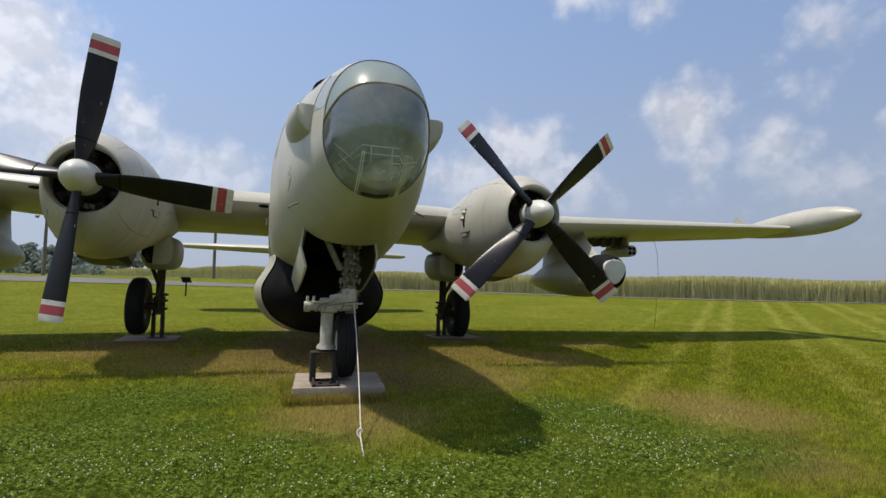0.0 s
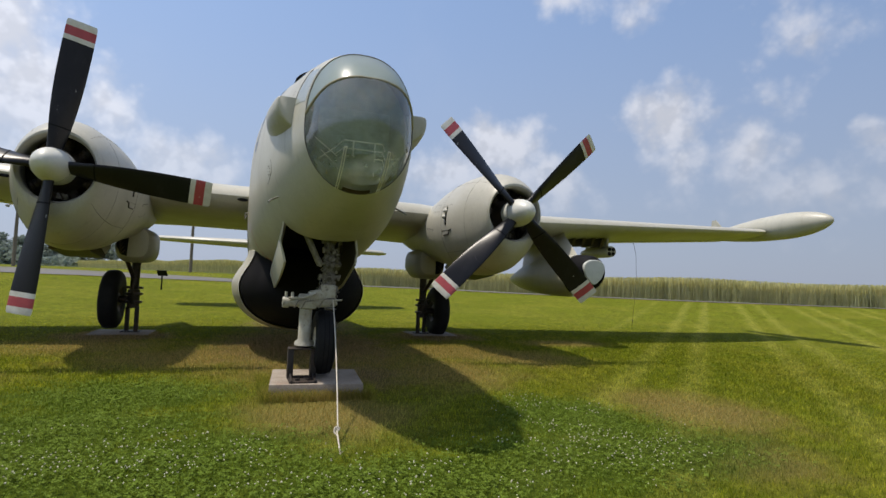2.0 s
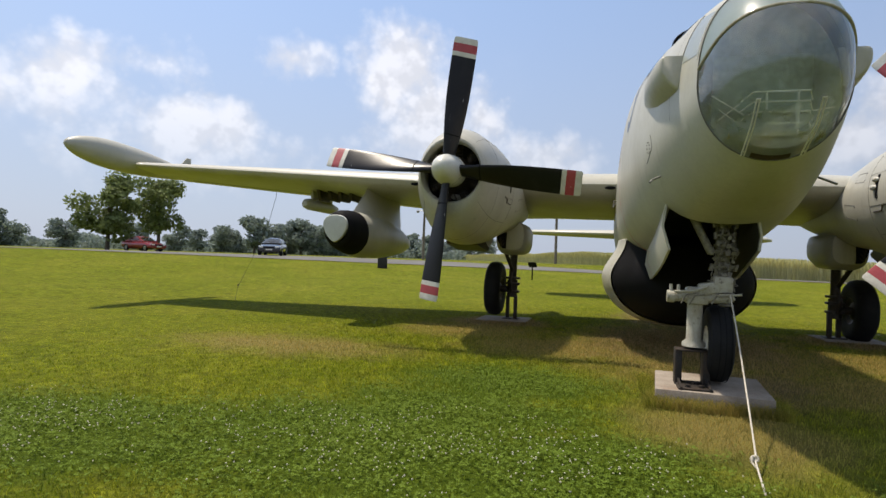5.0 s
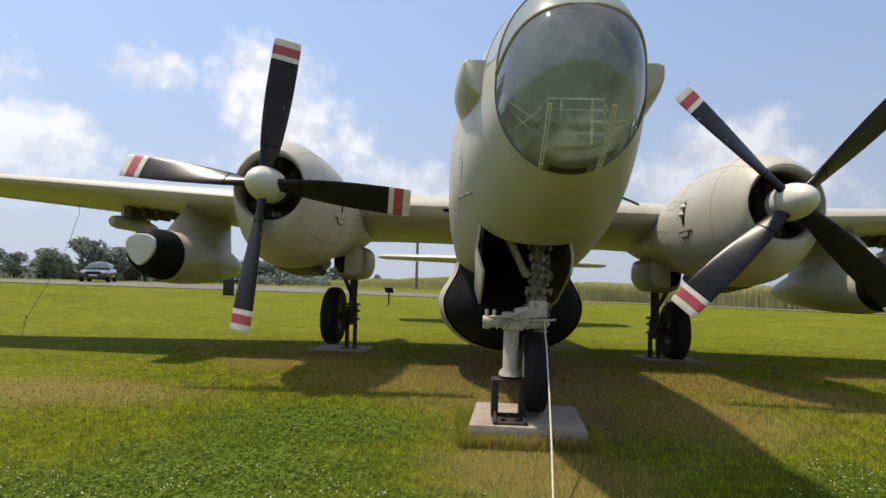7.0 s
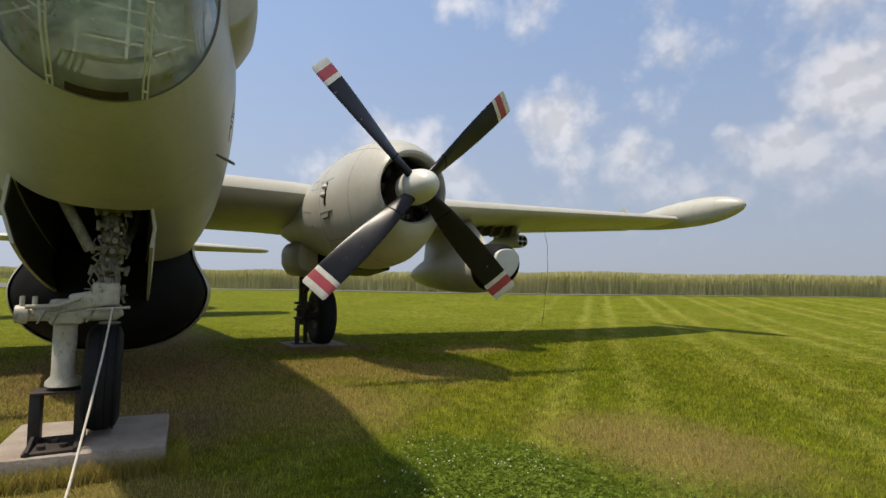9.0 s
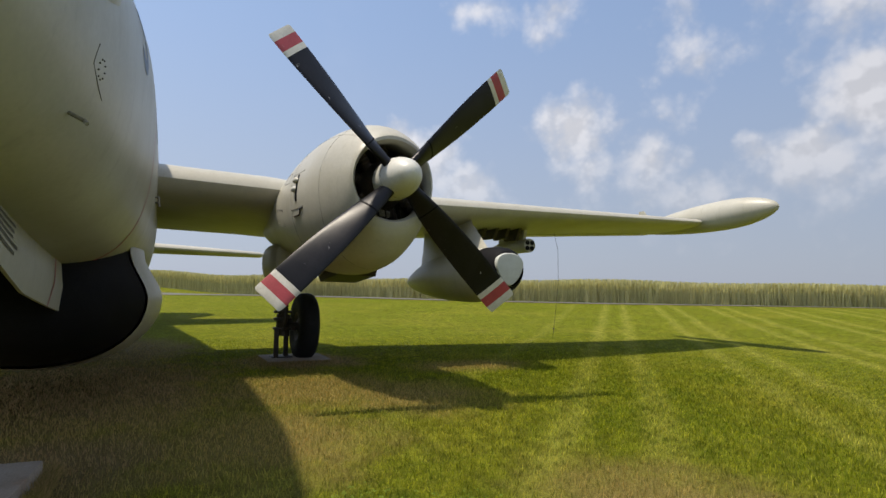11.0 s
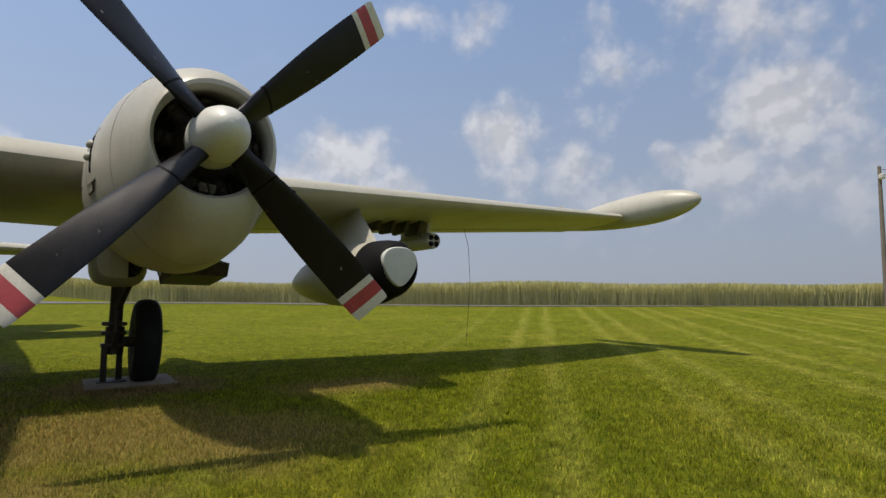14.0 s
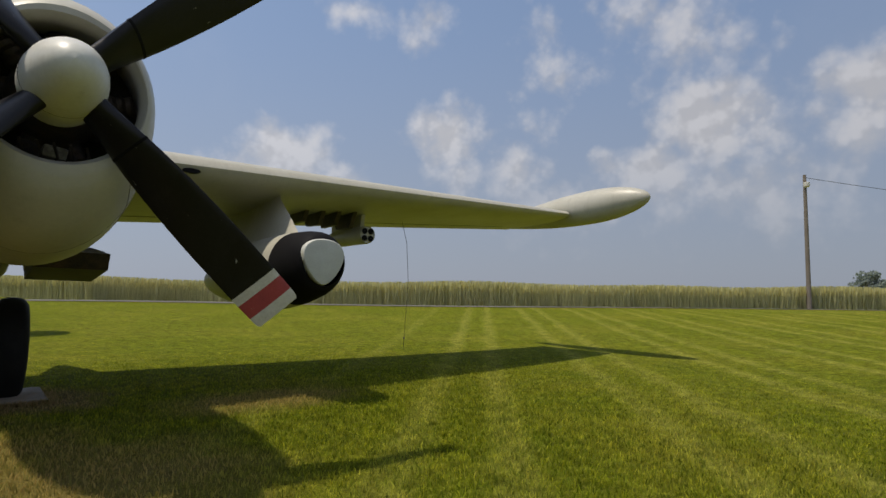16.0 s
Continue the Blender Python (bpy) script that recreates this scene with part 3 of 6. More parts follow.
SMOOTH = np.array(smooth_rows(STATIONS, 5))


def station(y):
    return [float(np.interp(y, SMOOTH[:, 0], SMOOTH[:, k])) for k in range(1, 7)]


def hull(y, a, off=0.0):
    """A point of the hull at y, at the angle a in degrees (0 at the port side, 90 at the top), off metres proud."""
    zb, zt, hw, zm, up, low = station(y)
    c, s = math.cos(radians(a)), math.sin(radians(a))
    p = up if s > 0 else low
    return (math.copysign(abs(c) ** (2 / p), c) * (hw + off), y, zm + math.copysign(abs(s) ** (2 / p), s) * ((zt - zm if s > 0 else zm - zb) + off))


def hull_patch(bm, y0, y1, a0, a1, off=0.006, n=8, m=8, thick=0.01):
    """A thin plate that follows the hull."""
    for o, turn in ((off, False), (off - thick, True)):
        loops = [[hull(y0 + (y1 - y0) * i / n, a0 + (a1 - a0) * j / m, o) for j in range(m + 1)] for i in range(n + 1)]
        loft(bm, loops, closed=False)
    bmesh.ops.remove_doubles(bm, verts=bm.verts, dist=1e-5)


def hull_loop(y, z, side):
    """The hull's angle at which it has the height z at y, on one side (1 port, -1 starboard)."""
    best = min(range(-89, 90), key=lambda a: abs(hull(y, a)[2] - z))
    return best if side > 0 else 180 - best


def hull_low(x, y):
    """The height of the belly at x, y."""
    zb, zt, hw, zm, up, low = station(y)
    return zm - (zm - zb) * (1 - min(abs(x) / hw, 0.999) ** low) ** (1 / low)


def hull_at(y, z, s, off=0.003):
    zb, zt, hw, zm, up, low = station(y)
    top, p = (zt - zm, up) if z > zm else (zm - zb, low)
    return (s * ((hw + off) * (1 - min(abs((z - zm) / top), 0.999) ** p) ** (1 / p)), y, z)


def band_z(y):
    return 3.21 + 0.57 * (-4.39 - y)


rows = SMOOTH
bm = bmesh.new()
loft(bm, [egg(r[0], 0, r[1], r[2], r[3], r[4], 64, r[5], r[6]) for r in rows if r[0] >= -4.401], caps=(False, True))
# nose wheel bay cut through the belly
for co, no in (((0.32, 0, 0), (1, 0, 0)), ((-0.6, 0, 0), (1, 0, 0)), ((0, -2.72, 0), (0, 1, 0)), ((0, 0.75, 0), (0, 1, 0))):
    bmesh.ops.bisect_plane(bm, geom=bm.verts[:] + bm.edges[:] + bm.faces[:], plane_co=co, plane_no=no)
gone = [f for f in bm.faces if -0.6 < f.calc_center_median().x < 0.32 and -2.72 < f.calc_center_median().y < 0.75 and f.calc_center_median().z < 2.3]
bmesh.ops.delete(bm, geom=gone, context="FACES")
fuselage = part("fuselage", bm, PAINT, aircraft, "grey-painted fuselage with weathered belly")

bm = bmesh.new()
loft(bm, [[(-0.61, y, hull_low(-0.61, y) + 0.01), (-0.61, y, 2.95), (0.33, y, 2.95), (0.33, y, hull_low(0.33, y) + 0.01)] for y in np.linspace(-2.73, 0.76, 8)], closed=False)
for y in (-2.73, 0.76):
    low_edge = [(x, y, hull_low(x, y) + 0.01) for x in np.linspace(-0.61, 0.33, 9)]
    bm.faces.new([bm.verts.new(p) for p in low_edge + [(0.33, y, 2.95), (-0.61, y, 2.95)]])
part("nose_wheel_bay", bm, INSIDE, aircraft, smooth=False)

# nose bubble, cut along the slanting frame
tip_rows = [r for r in rows if r[0] <= -4.3999]
for name, keep, mat, label in (("nose_window", -1, GLASS, "clear dusty plexiglass nose bubble"), ("nose_cap", 1, CAP, "smooth milky green glazed cap above the nose window")):
    bm = bmesh.new()
    loft(bm, [egg(r[0], 0, r[1], r[2], r[3], r[4], 64, r[5], r[6]) for r in tip_rows], caps=(True, False))
    bmesh.ops.bisect_plane(bm, geom=bm.verts[:] + bm.edges[:] + bm.faces[:], plane_co=(0, -4.39, 3.21), plane_no=(0, 0.57, 1))
    bmesh.ops.delete(bm, geom=[f for f in bm.faces if (f.calc_center_median().z - band_z(f.calc_center_median().y)) * keep < 0], context="FACES")
    ob = part(name, bm, mat, aircraft, label)

# frames of the glazing
BAND = worn(material("cream_band", (0.40, 0.37, 0.27), 0.5, 0, (0.27, 0.23, 0.15), 0.05, 0.15, 8, 60), (0.05, 0.04, 0.03, 0.8), 20.0, (1, 1, 1), 0.6, 0.68)
bm = bmesh.new()
pts = []
for y in np.linspace(-4.4, -5.0, 70):
    z = band_z(y)
    zb, zt, hw, zm, up, low = station(y)
    if z < zt:
        x = (hw + 0.004) * max(0.0, 1 - ((z - zm) / (zt - zm)) ** up) ** (1 / up)
        pts.append((x, y, z))
pts = pts + [(-x, y, z) for x, y, z in reversed(pts)]
tube(bm, pts, 0.0125, 8)
part("window_frame", bm, BAND, aircraft, "riveted cream frame across the nose glazing")
bm = bmesh.new()
tube(bm, egg(-4.4, 0, station(-4.4)[0] - 0.004, station(-4.4)[1] + 0.004, station(-4.4)[2] + 0.004, station(-4.4)[3], 64, station(-4.4)[4], station(-4.4)[5]), 0.006, 6, closed=True)
part("window_rim", bm, SEAM, aircraft)

# inside the bubble
bm = bmesh.new()
loft(bm, [egg(-3.9, 0, 2.36, 4.0, 0.66, 3.12, 40)], caps=(True, False))
box(bm, (0.8, 0.02, 0.5), (0, -4.0, 3.2), None, 0.005)
part("bulkhead", bm, material("cabin_green", (0.34, 0.40, 0.38), 0.6, 0, (0.10, 0.13, 0.125), 0.1, 0.3, 4, 30), aircraft)
bm = bmesh.new()
prism(bm, [(-4.55, 2.64), (-3.95, 2.64), (-3.95, 2.6), (-4.5, 2.6)], -0.34, 0.34, "x")
part("cabin_floor", bm, material("cabin_floor_dust", (0.46, 0.43, 0.31), 0.85, 0, (0.10, 0.10, 0.07), 0.3, 0.3, 9, 60), aircraft, "dusty yellowish floor with debris")
bm = bmesh.new()
hull_patch(bm, -4.47, -4.405, -106, -76, 0.004, 3, 8, 0.006)
part("dirt_patch", bm, material("brown_dirt", (0.035, 0.022, 0.014), 0.9, 0, (0.08, 0.05, 0.03), 0.2, 0.3, 12, 60), aircraft)
rail = bmesh.new()
for x in (-0.1, 0.12):
    tube(rail, [(x, -4.66, 2.58), (x, -4.66, 2.93)], 0.008, 6)
for z in (2.68, 2.77, 2.85, 2.93):
    tube(rail, [(-0.25, -4.5, z - 0.03), (-0.19, -4.66, z), (0.2, -4.66, z), (0.26, -4.5, z - 0.03)], 0.007, 6)
for x0, z0, x1, z1 in ((-0.24, 2.78, -0.46, 2.98), (-0.24, 2.68, -0.4, 2.86), (-0.42, 2.74, -0.25, 2.9), (0.25, 2.80, 0.44, 2.86), (0.25, 2.68, 0.4, 2.82)):
    tube(rail, [(x0, -4.55, z0), (x1, -4.42, z1)], 0.006, 6)
part("window_rail", rail, WHITE, aircraft, "white tubular rail inside the nose")
for s in (-1, 1):
    bm = bmesh.new()
    for d in (-0.011, 0.011):
        tube(bm, [(s * 0.215 + d, -4.45, 2.465), (s * 0.217 + d, -4.78, 2.635), (s * 0.215 + d, -4.93, 2.795)], 0.0055, 6)
    for y, z in ((-4.5, 2.49), (-4.93, 2.795)):
        box(bm, (0.034, 0.02, 0.012), (s * 0.215, y, z), None, 0.003)
    part("wiper", bm, WHITE, aircraft, "pale twin strip inside the glazing")

# side fairings behind the bubble: flat above, round outside, running to a point below
for s in (-1, 1):
    bm = bmesh.new()
    loops = []
    for y, w, h in [(-3.985, 0.132, 0.285), (-3.98, 0.141, 0.298), (-3.965, 0.147, 0.306), (-3.93, 0.15, 0.312), (-3.82, 0.152, 0.314), (-3.6, 0.145, 0.31), (-3.3, 0.13, 0.28), (-2.95, 0.08, 0.2), (-2.6, 0.02, 0.08)]:
        xo, zt, zb = 0.635 + 0.18 * (y + 4) + w * 1.45, 3.46 + 0.12 * h, 3.46 - 0.98 * h
        outer_, inner_ = [], []
        for v, c in ((1.0, 0.4), (1.0, 0.84), (0.975, 0.94), (0.92, 0.985), (0.8, 1.0), (0.66, 0.985), (0.5, 0.9), (0.34, 0.72), (0.2, 0.48), (0.08, 0.2), (0.0, 0.02)):
            z = zb + (zt - zb) * v
            xi = hull_at(y, z, 1)[0] - 0.03
            outer_.append((s * (xi + (max(xo, xi + 0.01) - xi) * c), y, z))
            inner_.append((s * (xi - 0.03), y, z))
        loops.append(outer_ + inner_[::-1])
    loft(bm, loops, caps=(True, True))
    part("side_scoop", bm, PAINT, aircraft, "flat-topped teardrop fairing on the nose side")

SIDE_GLAZE = material("side_glaze", (0.36, 0.385, 0.35), 0.18, 0, (0.30, 0.32, 0.29), 0.01, 0.06, 2, 20)
# small fittings on the hull
for s in (-1, 1):
    bm = bmesh.new()
    p = Vector(hull(-3.1, hull_loop(-3.1, 2.5, s)))
    tube(bm, [p, p + Vector((s * 0.09, -0.05, -0.05)), p + Vector((s * 0.11, -0.16, -0.09))], 0.012, 8)
    part("probe", bm, METAL, aircraft)
    for y in (-3.4, -2.3):
        bm = bmesh.new()
        a0 = hull_loop(y, 3.95, s)
        da = 14 * s
        hull_patch(bm, y, y + 0.75, a0, a0 + da, 0.008)
        part("cockpit_window", bm, PANE, aircraft)
    bm = bmesh.new()
    a0 = hull_loop(-4.0, 3.75, s)
    hull_patch(bm, -4.34, -3.98, a0 + 6 * s, a0 - 24 * s, 0.003, 8, 8, 0.006)
    part("side_window", bm, SIDE_GLAZE, aircraft, "dull grey glazed side panel")
    for y in (-4.35, -3.97):
        bm = bmesh.new()
        tube(bm, [hull(y, a0 + s * (9 - 36 * f), 0.002) for f in np.linspace(0, 1, 12)], 0.007, 6)
        part("window_strip", bm, WHITE if y < -4.2 else SEAM, aircraft)

# raised canopy over the cockpit
bm = bmesh.new()
loft(bm, [egg(y, 0, 3.9, zt, hw, min(4.3, zt - 0.1), 32, 2.4) for y, zt, hw in ((-3.2, 4.02, 0.42), (-3.0, 4.12, 0.5), (-2.8, 4.22, 0.54), (-2.0, 4.58, 0.58), (-1.2, 4.8, 0.55), (-0.4, 4.88, 0.3))], caps=(True, True))
part("canopy", bm, PANE, aircraft, "dark-glazed cockpit canopy")
for y, zt, hw in ((-2.8, 4.22, 0.54), (-2.0, 4.58, 0.58), (-1.2, 4.8, 0.55)):
    bm = bmesh.new()
    tube(bm, egg(y, 0, 4.0, zt + 0.005, hw + 0.005, min(4.3, zt - 0.1), 32, 2.4), 0.014, 6, closed=True)
    part("canopy_frame", bm, BLACK, aircraft)

# propeller warning line round the hull, and panel seams
bm = bmesh.new()
hull_patch(bm, 0.27, 0.325, -90, 270, 0.003, 1, 90, 0.006)
part("warning_line", bm, RED, aircraft, "thin faded red line round the fuselage")
for y in (-3.75, 1.6, 2.9):
    bm = bmesh.new()
    hull_patch(bm, y, y + 0.006, -10, 190, 0.0015, 1, 60, 0.004)
    part("panel_seam", bm, SEAM, aircraft)

# riveted access plates, drain lines and pins on the hull sides
for s in (-1, 1):
    bm = bmesh.new()
    tube(bm, [hull_at(y, z, s, 0.0) for y, z in ((-3.04, 2.97), (-3.07, 2.9), (-3.08, 2.83), (-2.98, 2.78), (-2.88, 2.735), (-2.78, 2.7))], 0.0032, 6)
    part("hatch_line", bm, SEAM, aircraft)
    for k in range(9):
        bm = bmesh.new()
        q = 2 * math.pi * k / 9
        bmesh.ops.create_icosphere(bm, subdivisions=1, radius=0.0065, matrix=Matrix.Translation(hull_at(-2.93 + 0.062 * math.cos(q), 2.85 + 0.062 * math.sin(q), s)))
        part("rivet", bm, SEAM, aircraft)
    for y, z, dy in ((1.0, 3.6, 0.4),):
        bm = bmesh.new()
        tube(bm, [hull_at(y + dy * k / 8, z - 0.02 * k, s, 0.0) for k in range(9)], 0.002, 6)
        part("panel_seam", bm, SEAM, aircraft)
    for y, z in ((2.55, 2.88), (2.75, 2.83), (3.3, 2.9)):
        bm = bmesh.new()
        p = Vector(hull_at(y, z, s))
        tube(bm, [p - Vector((s * 0.02, 0, 0)), p + Vector((s * 0.045, -0.02, 0)), p + Vector((s * 0.05, -0.02, -0.06))], 0.016, 8)
        part("pin", bm, METAL, aircraft)

# nose number on both sides
NUMBER_BLUE = material("number_blue", (0.12, 0.165, 0.26), 0.5, 0, (0.18, 0.22, 0.29), 0.02, 0.15, 4, 40)
for s in (1, -1):
    cu = bpy.data.curves.new("number", "FONT")
    cu.body, cu.size, cu.align_x, cu.align_y = "3", 1.5, "CENTER", "CENTER"
    tmp = new("number_tmp", cu)
    me = bpy.data.meshes.new_from_object(tmp)
    bpy.data.objects.remove(tmp)
    bm = bmesh.new()
    bm.from_mesh(me)
    bmesh.ops.triangulate(bm, faces=bm.faces)
    bmesh.ops.subdivide_edges(bm, edges=bm.edges[:], cuts=2)
    for v in bm.verts:
        u, w = v.co.x, v.co.y
        y = -1.25 + u * s * 0.8
        z = 3.9 + w
        a = hull_loop(y, z, 1)
        zb, zt, hw, zm, up, low = station(y)
        q = min(abs((z - zm) / (zt - zm)), 0.999)
        v.co = (s * (hw * (1 - q ** up) ** (1 / up) + 0.003), y, z)
    part("nose_number", bm, NUMBER_BLUE, aircraft, "large dark blue number three")

# belly radome: black-booted front, grey rear; round below, drawn in to a waist under the hull
def radome_ring(y, r, lip):
    r = max(r, 0.01)
    right = []
    for k in range(13):
        q = radians(-90 + 90 * k / 12)
        right.append(((1.345 * r + lip) * math.cos(q) ** 0.9 if k else 0.0, 1.33 + (0.89 * r + lip) * math.sin(q)))
    for k in range(1, 11):
        f = k / 10
        right.append(((1.05 + 0.295 * (0.5 + 0.5 * math.cos(math.pi * f))) * r + lip, 1.33 + 0.74 * f * (0.4 + 0.6 * r)))
    right.append((0.5 * r, right[-1][1] + 0.12))
    return [(x - 0.015, y, z) for x, z in right] + [(-x - 0.015, y, z) for x, z in reversed(right[1:])]


dome = []
for k in range(33):
    t = -1 + 2 * k / 32
    dome.append((2.9 + 2.9 * math.sin(t * math.pi / 2), math.cos(t * math.pi / 2) ** (0.62 if t < 0 else 0.85) if abs(t) < 1 else 0.0))
for name, mat, keep, label in (("radome_boot", BLACK, -1, "matt black rubber boot over the radome front"), ("radome", PAINT, 1, "bulging pale grey belly radome")):
    bm = bmesh.new()
    loft(bm, [radome_ring(y, r, 0.03 if keep > 0 else 0.0) for y, r in dome], caps=(True, True))
    bmesh.ops.bisect_plane(bm, geom=bm.verts[:] + bm.edges[:] + bm.faces[:], plane_co=(0, 1.15, 1.4), plane_no=(0, 1, -0.12))
    bmesh.ops.delete(bm, geom=[f for f in bm.faces if ((f.calc_center_median().y - 1.15) - 0.12 * (f.calc_center_median().z - 1.4)) * keep < 0], context="FACES")
    part(name, bm, mat, aircraft, label)
# nose wheel doors
def door_rows(s, inset, n):
    """Rows along a door: the hinge, how far it hangs down, and how far its lower edge leans and lies forward."""
    rows_ = []
    for y in np.linspace(-2.74 + inset, 0.72 - inset, n):
        f = (y + 2.74) / 3.46
        x0 = -0.65 if s < 0 else 0.325 + 0.055 * f
        zt = hull_low(x0, y) + 0.01
        drop = 0.53 - 0.05 * f if s < 0 else (0.46 + 0.02 * f) * (0.72 + 0.28 * min(f * 3, 1))
        rows_.append((y, x0, zt, drop, 0.03, 0.05 if s < 0 else -0.012, 0.34 * f * f if s > 0 else 0.1 * f))
    return rows_


for s in (-1, 1):
    bm = bmesh.new()
    loft(bm, [[(x, y, zt), (x + s * bow, y - fwd * 0.5, zt - drop * 0.5), (x - s * lean, y - fwd, zt - drop), (x - s * (lean + 0.025), y - fwd, zt - drop), (x + s * (bow - 0.025), y - fwd * 0.5, zt - drop * 0.5), (x - s * 0.025, y, zt)]
              for y, x, zt, drop, bow, lean, fwd in door_rows(s, 0, 16)], caps=(True, True))
    door = part("nose_wheel_door", bm, PAINT, aircraft, "curved grey nose-wheel door hanging open")
    bm = bmesh.new()
    loft(bm, [[(x - s * 0.029, y, zt), (x + s * (bow - 0.029), y - fwd * 0.5, zt - drop * 0.5), (x - s * (lean + 0.029), y - fwd, zt - drop + 0.02)] for y, x, zt, drop, bow, lean, fwd in door_rows(s, 0.04, 10)], closed=False)
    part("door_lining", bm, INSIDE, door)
    # propeller warning stripe, and lines of stencilled writing
    row = [np.array(r) for r in door_rows(s, 0, 60)]

    def on_door(y, f):
        yy, x, zt, drop, bow, lean, fwd = [float(np.interp(y, [r[0] for r in row], [r[k] for r in row])) for k in range(7)]
        side_ = x + s * (bow * min(2 * f, 2 - 2 * f)) - s * lean * max(2 * f - 1, 0)
        return Vector((side_ + s * 0.004, yy - fwd * f, zt - drop * f))

    bm = bmesh.new()
    loft(bm, [[tuple(on_door(-0.30 - 0.16 * f + d, f)) for d in (-0.018, 0.018)] for f in np.linspace(0, 1, 9)], closed=False)
    part("door_stripe", bm, RED, door)
    if s > 0:
        for k in range(5):
            f0 = 0.1 + 0.125 * k
            bm = bmesh.new()
            loft(bm, [[tuple(on_door(-2.62 + 0.6 * u * (1 - 0.1 * (k % 3)), f0 + d)) for d in (0.0, 0.06)] for u in np.linspace(0, 1, 4)], closed=False)
            part("stencil_bar", bm, SEAM, door)


def airfoil(x, yl, yt, z, thick, camber=0.02, twist=0.0, n=15):
    """A wing section at x from the leading edge yl to the trailing edge yt."""
    c = yt - yl
    up_, low_ = [], []
    for k in range(n):
        f = 0.5 - 0.5 * math.cos(math.pi * k / (n - 1))
        h = thick * c * 5 * (0.2969 * math.sqrt(f) - 0.126 * f - 0.3516 * f * f + 0.2843 * f ** 3 - 0.1015 * f ** 4)
        m = camber * c * 4 * f * (1 - f)
        zz = z - twist * f * c
        up_.append((x, yl + f * c, zz + m + h + 0.002))
        low_.append((x, yl + f * c, zz + m - h))
    return up_ + low_[::-1][:-1]


def wing_row(x):
    """Leading edge, trailing edge, height and thickness ratio of the wing at x."""
    t = min(max((x - 4.1) / 11.2, -0.3), 1)
    if x <= 4.1:
        return 3.15, 7.8, 3.315 if x < 3.5 else 3.28, 0.17 if x < 3.5 else 0.155, 0.085
    return 3.15 + 0.95 * t, 7.8 - 1.5 * t, 3.275 + 0.655 * t, 0.153 - 0.028 * t, 0.085 + 0.01 * t


for s in (-1, 1):
    side = "port" if s > 0 else "starboard"
    bm = bmesh.new()
    loops = []
    for x in (0.7, 1.2, 2.0, 3.0, 4.1, 5.5, 7.5, 10, 12.5, 14.3, 15.3):
        yl, yt, z, th, tw = wing_row(x)
        loops.append([(s * a, b, c) for a, b, c in airfoil(x, yl, yt, z, th, 0.02, tw)])
    loft(bm, loops, caps=(True, True))
    part("wing", bm, PAINT, aircraft, "long tapered grey wing")
    # round openings in the leading edge, their shade put on as black plates
    for x in ((5.88,) if s > 0 else (1.3, 5.88)):
        yl, yt, z, th, tw = wing_row(x)
        bm = bmesh.new()
        prism(bm, [(s * x + 0.12 * math.cos(q), z - 0.075 + 0.034 * math.sin(q)) for q in np.linspace(0, 2 * math.pi, 20, endpoint=False)], yl + 0.004, yl + 0.07, "y")
        part("edge_opening_shade", bm, BLACK, aircraft)
    # hinge gap of flap and aileron, below
    for x0, x1 in ((5.6, 9.8), (10.0, 14.6)):
        bm = bmesh.new()
        for d in (0.0,):
            pts = []
            for x in np.linspace(x0, x1, 12):
                yl, yt, z, th, tw = wing_row(x)
                f = 0.74
                c = yt - yl
                h = th * c * 5 * (0.2969 * math.sqrt(f) - 0.126 * f - 0.3516 * f * f + 0.2843 * f ** 3 - 0.1015 * f ** 4)
                pts.append((s * x, yl + f * c, z - tw * f * c + 0.02 * c * 4 * f * (1 - f) - h - 0.001))
            tube(bm, pts, 0.008, 6)
        part("hinge_gap", bm, SEAM, aircraft)
    # tip tank
    bm = bmesh.new()
    prof = [(2.12, 0.0), (2.17, 0.075), (2.3, 0.15), (2.6, 0.245), (3.1, 0.325), (3.7, 0.355), (4.4, 0.345), (5.2, 0.30), (6.0, 0.225), (6.7, 0.14), (7.2, 0.06), (7.35, 0.0)]
    prof = [(r[0], max(r[1], 0.002)) for r in smooth_rows(prof, 3)]
    lathe(bm, prof, (s * 15.78, 0, 4.1), "y", 28)
    for v in bm.verts:
        v.co.z = 4.18 + (v.co.z - 4.1) * 1.22 - 0.045 * (v.co.y - 2.6)
        v.co.x = s * 15.78 + (v.co.x - s * 15.78) * 1.15
    tank = part("tip_tank", bm, PAINT, aircraft, "long rounded grey wing-tip tank")
    bm = bmesh.new()
    prism(bm, [(6.35, 4.2), (6.75, 4.62), (6.95, 4.62), (7.0, 4.05), (6.35, 4.05)], s * 15.77, s * 15.8, "x")
    part("tank_fin", bm, PAINT, tank)

    # engine nacelle
    CX = 4.085
    nac = [(0.22, 2.44, 3.73, 0.585, 3.1), (0.26, 2.34, 3.77, 0.62, 3.1), (0.36, 2.22, 3.84, 0.66, 3.1), (0.6, 2.03, 3.96, 0.735, 3.1), (1.0, 1.88, 4.06, 0.83, 3.1), (1.6, 1.82, 4.095, 0.92, 3.1),
           (2.4, 1.86, 4.04, 0.99, 3.04), (3.4, 2.05, 3.88, 0.97, 3.0), (4.6, 2.2, 3.72, 0.88, 3.0), (6.2, 2.45, 3.62, 0.72, 3.05), (8.0, 2.8, 3.5, 0.4, 3.1), (9.2, 3.05, 3.2, 0.08, 3.12)]
    def mid_x(y):
        return s * CX - (0.06 if s > 0 else 0.09) * min(max((y - 0.4) / 0.9, 0), 1)

    bm = bmesh.new()
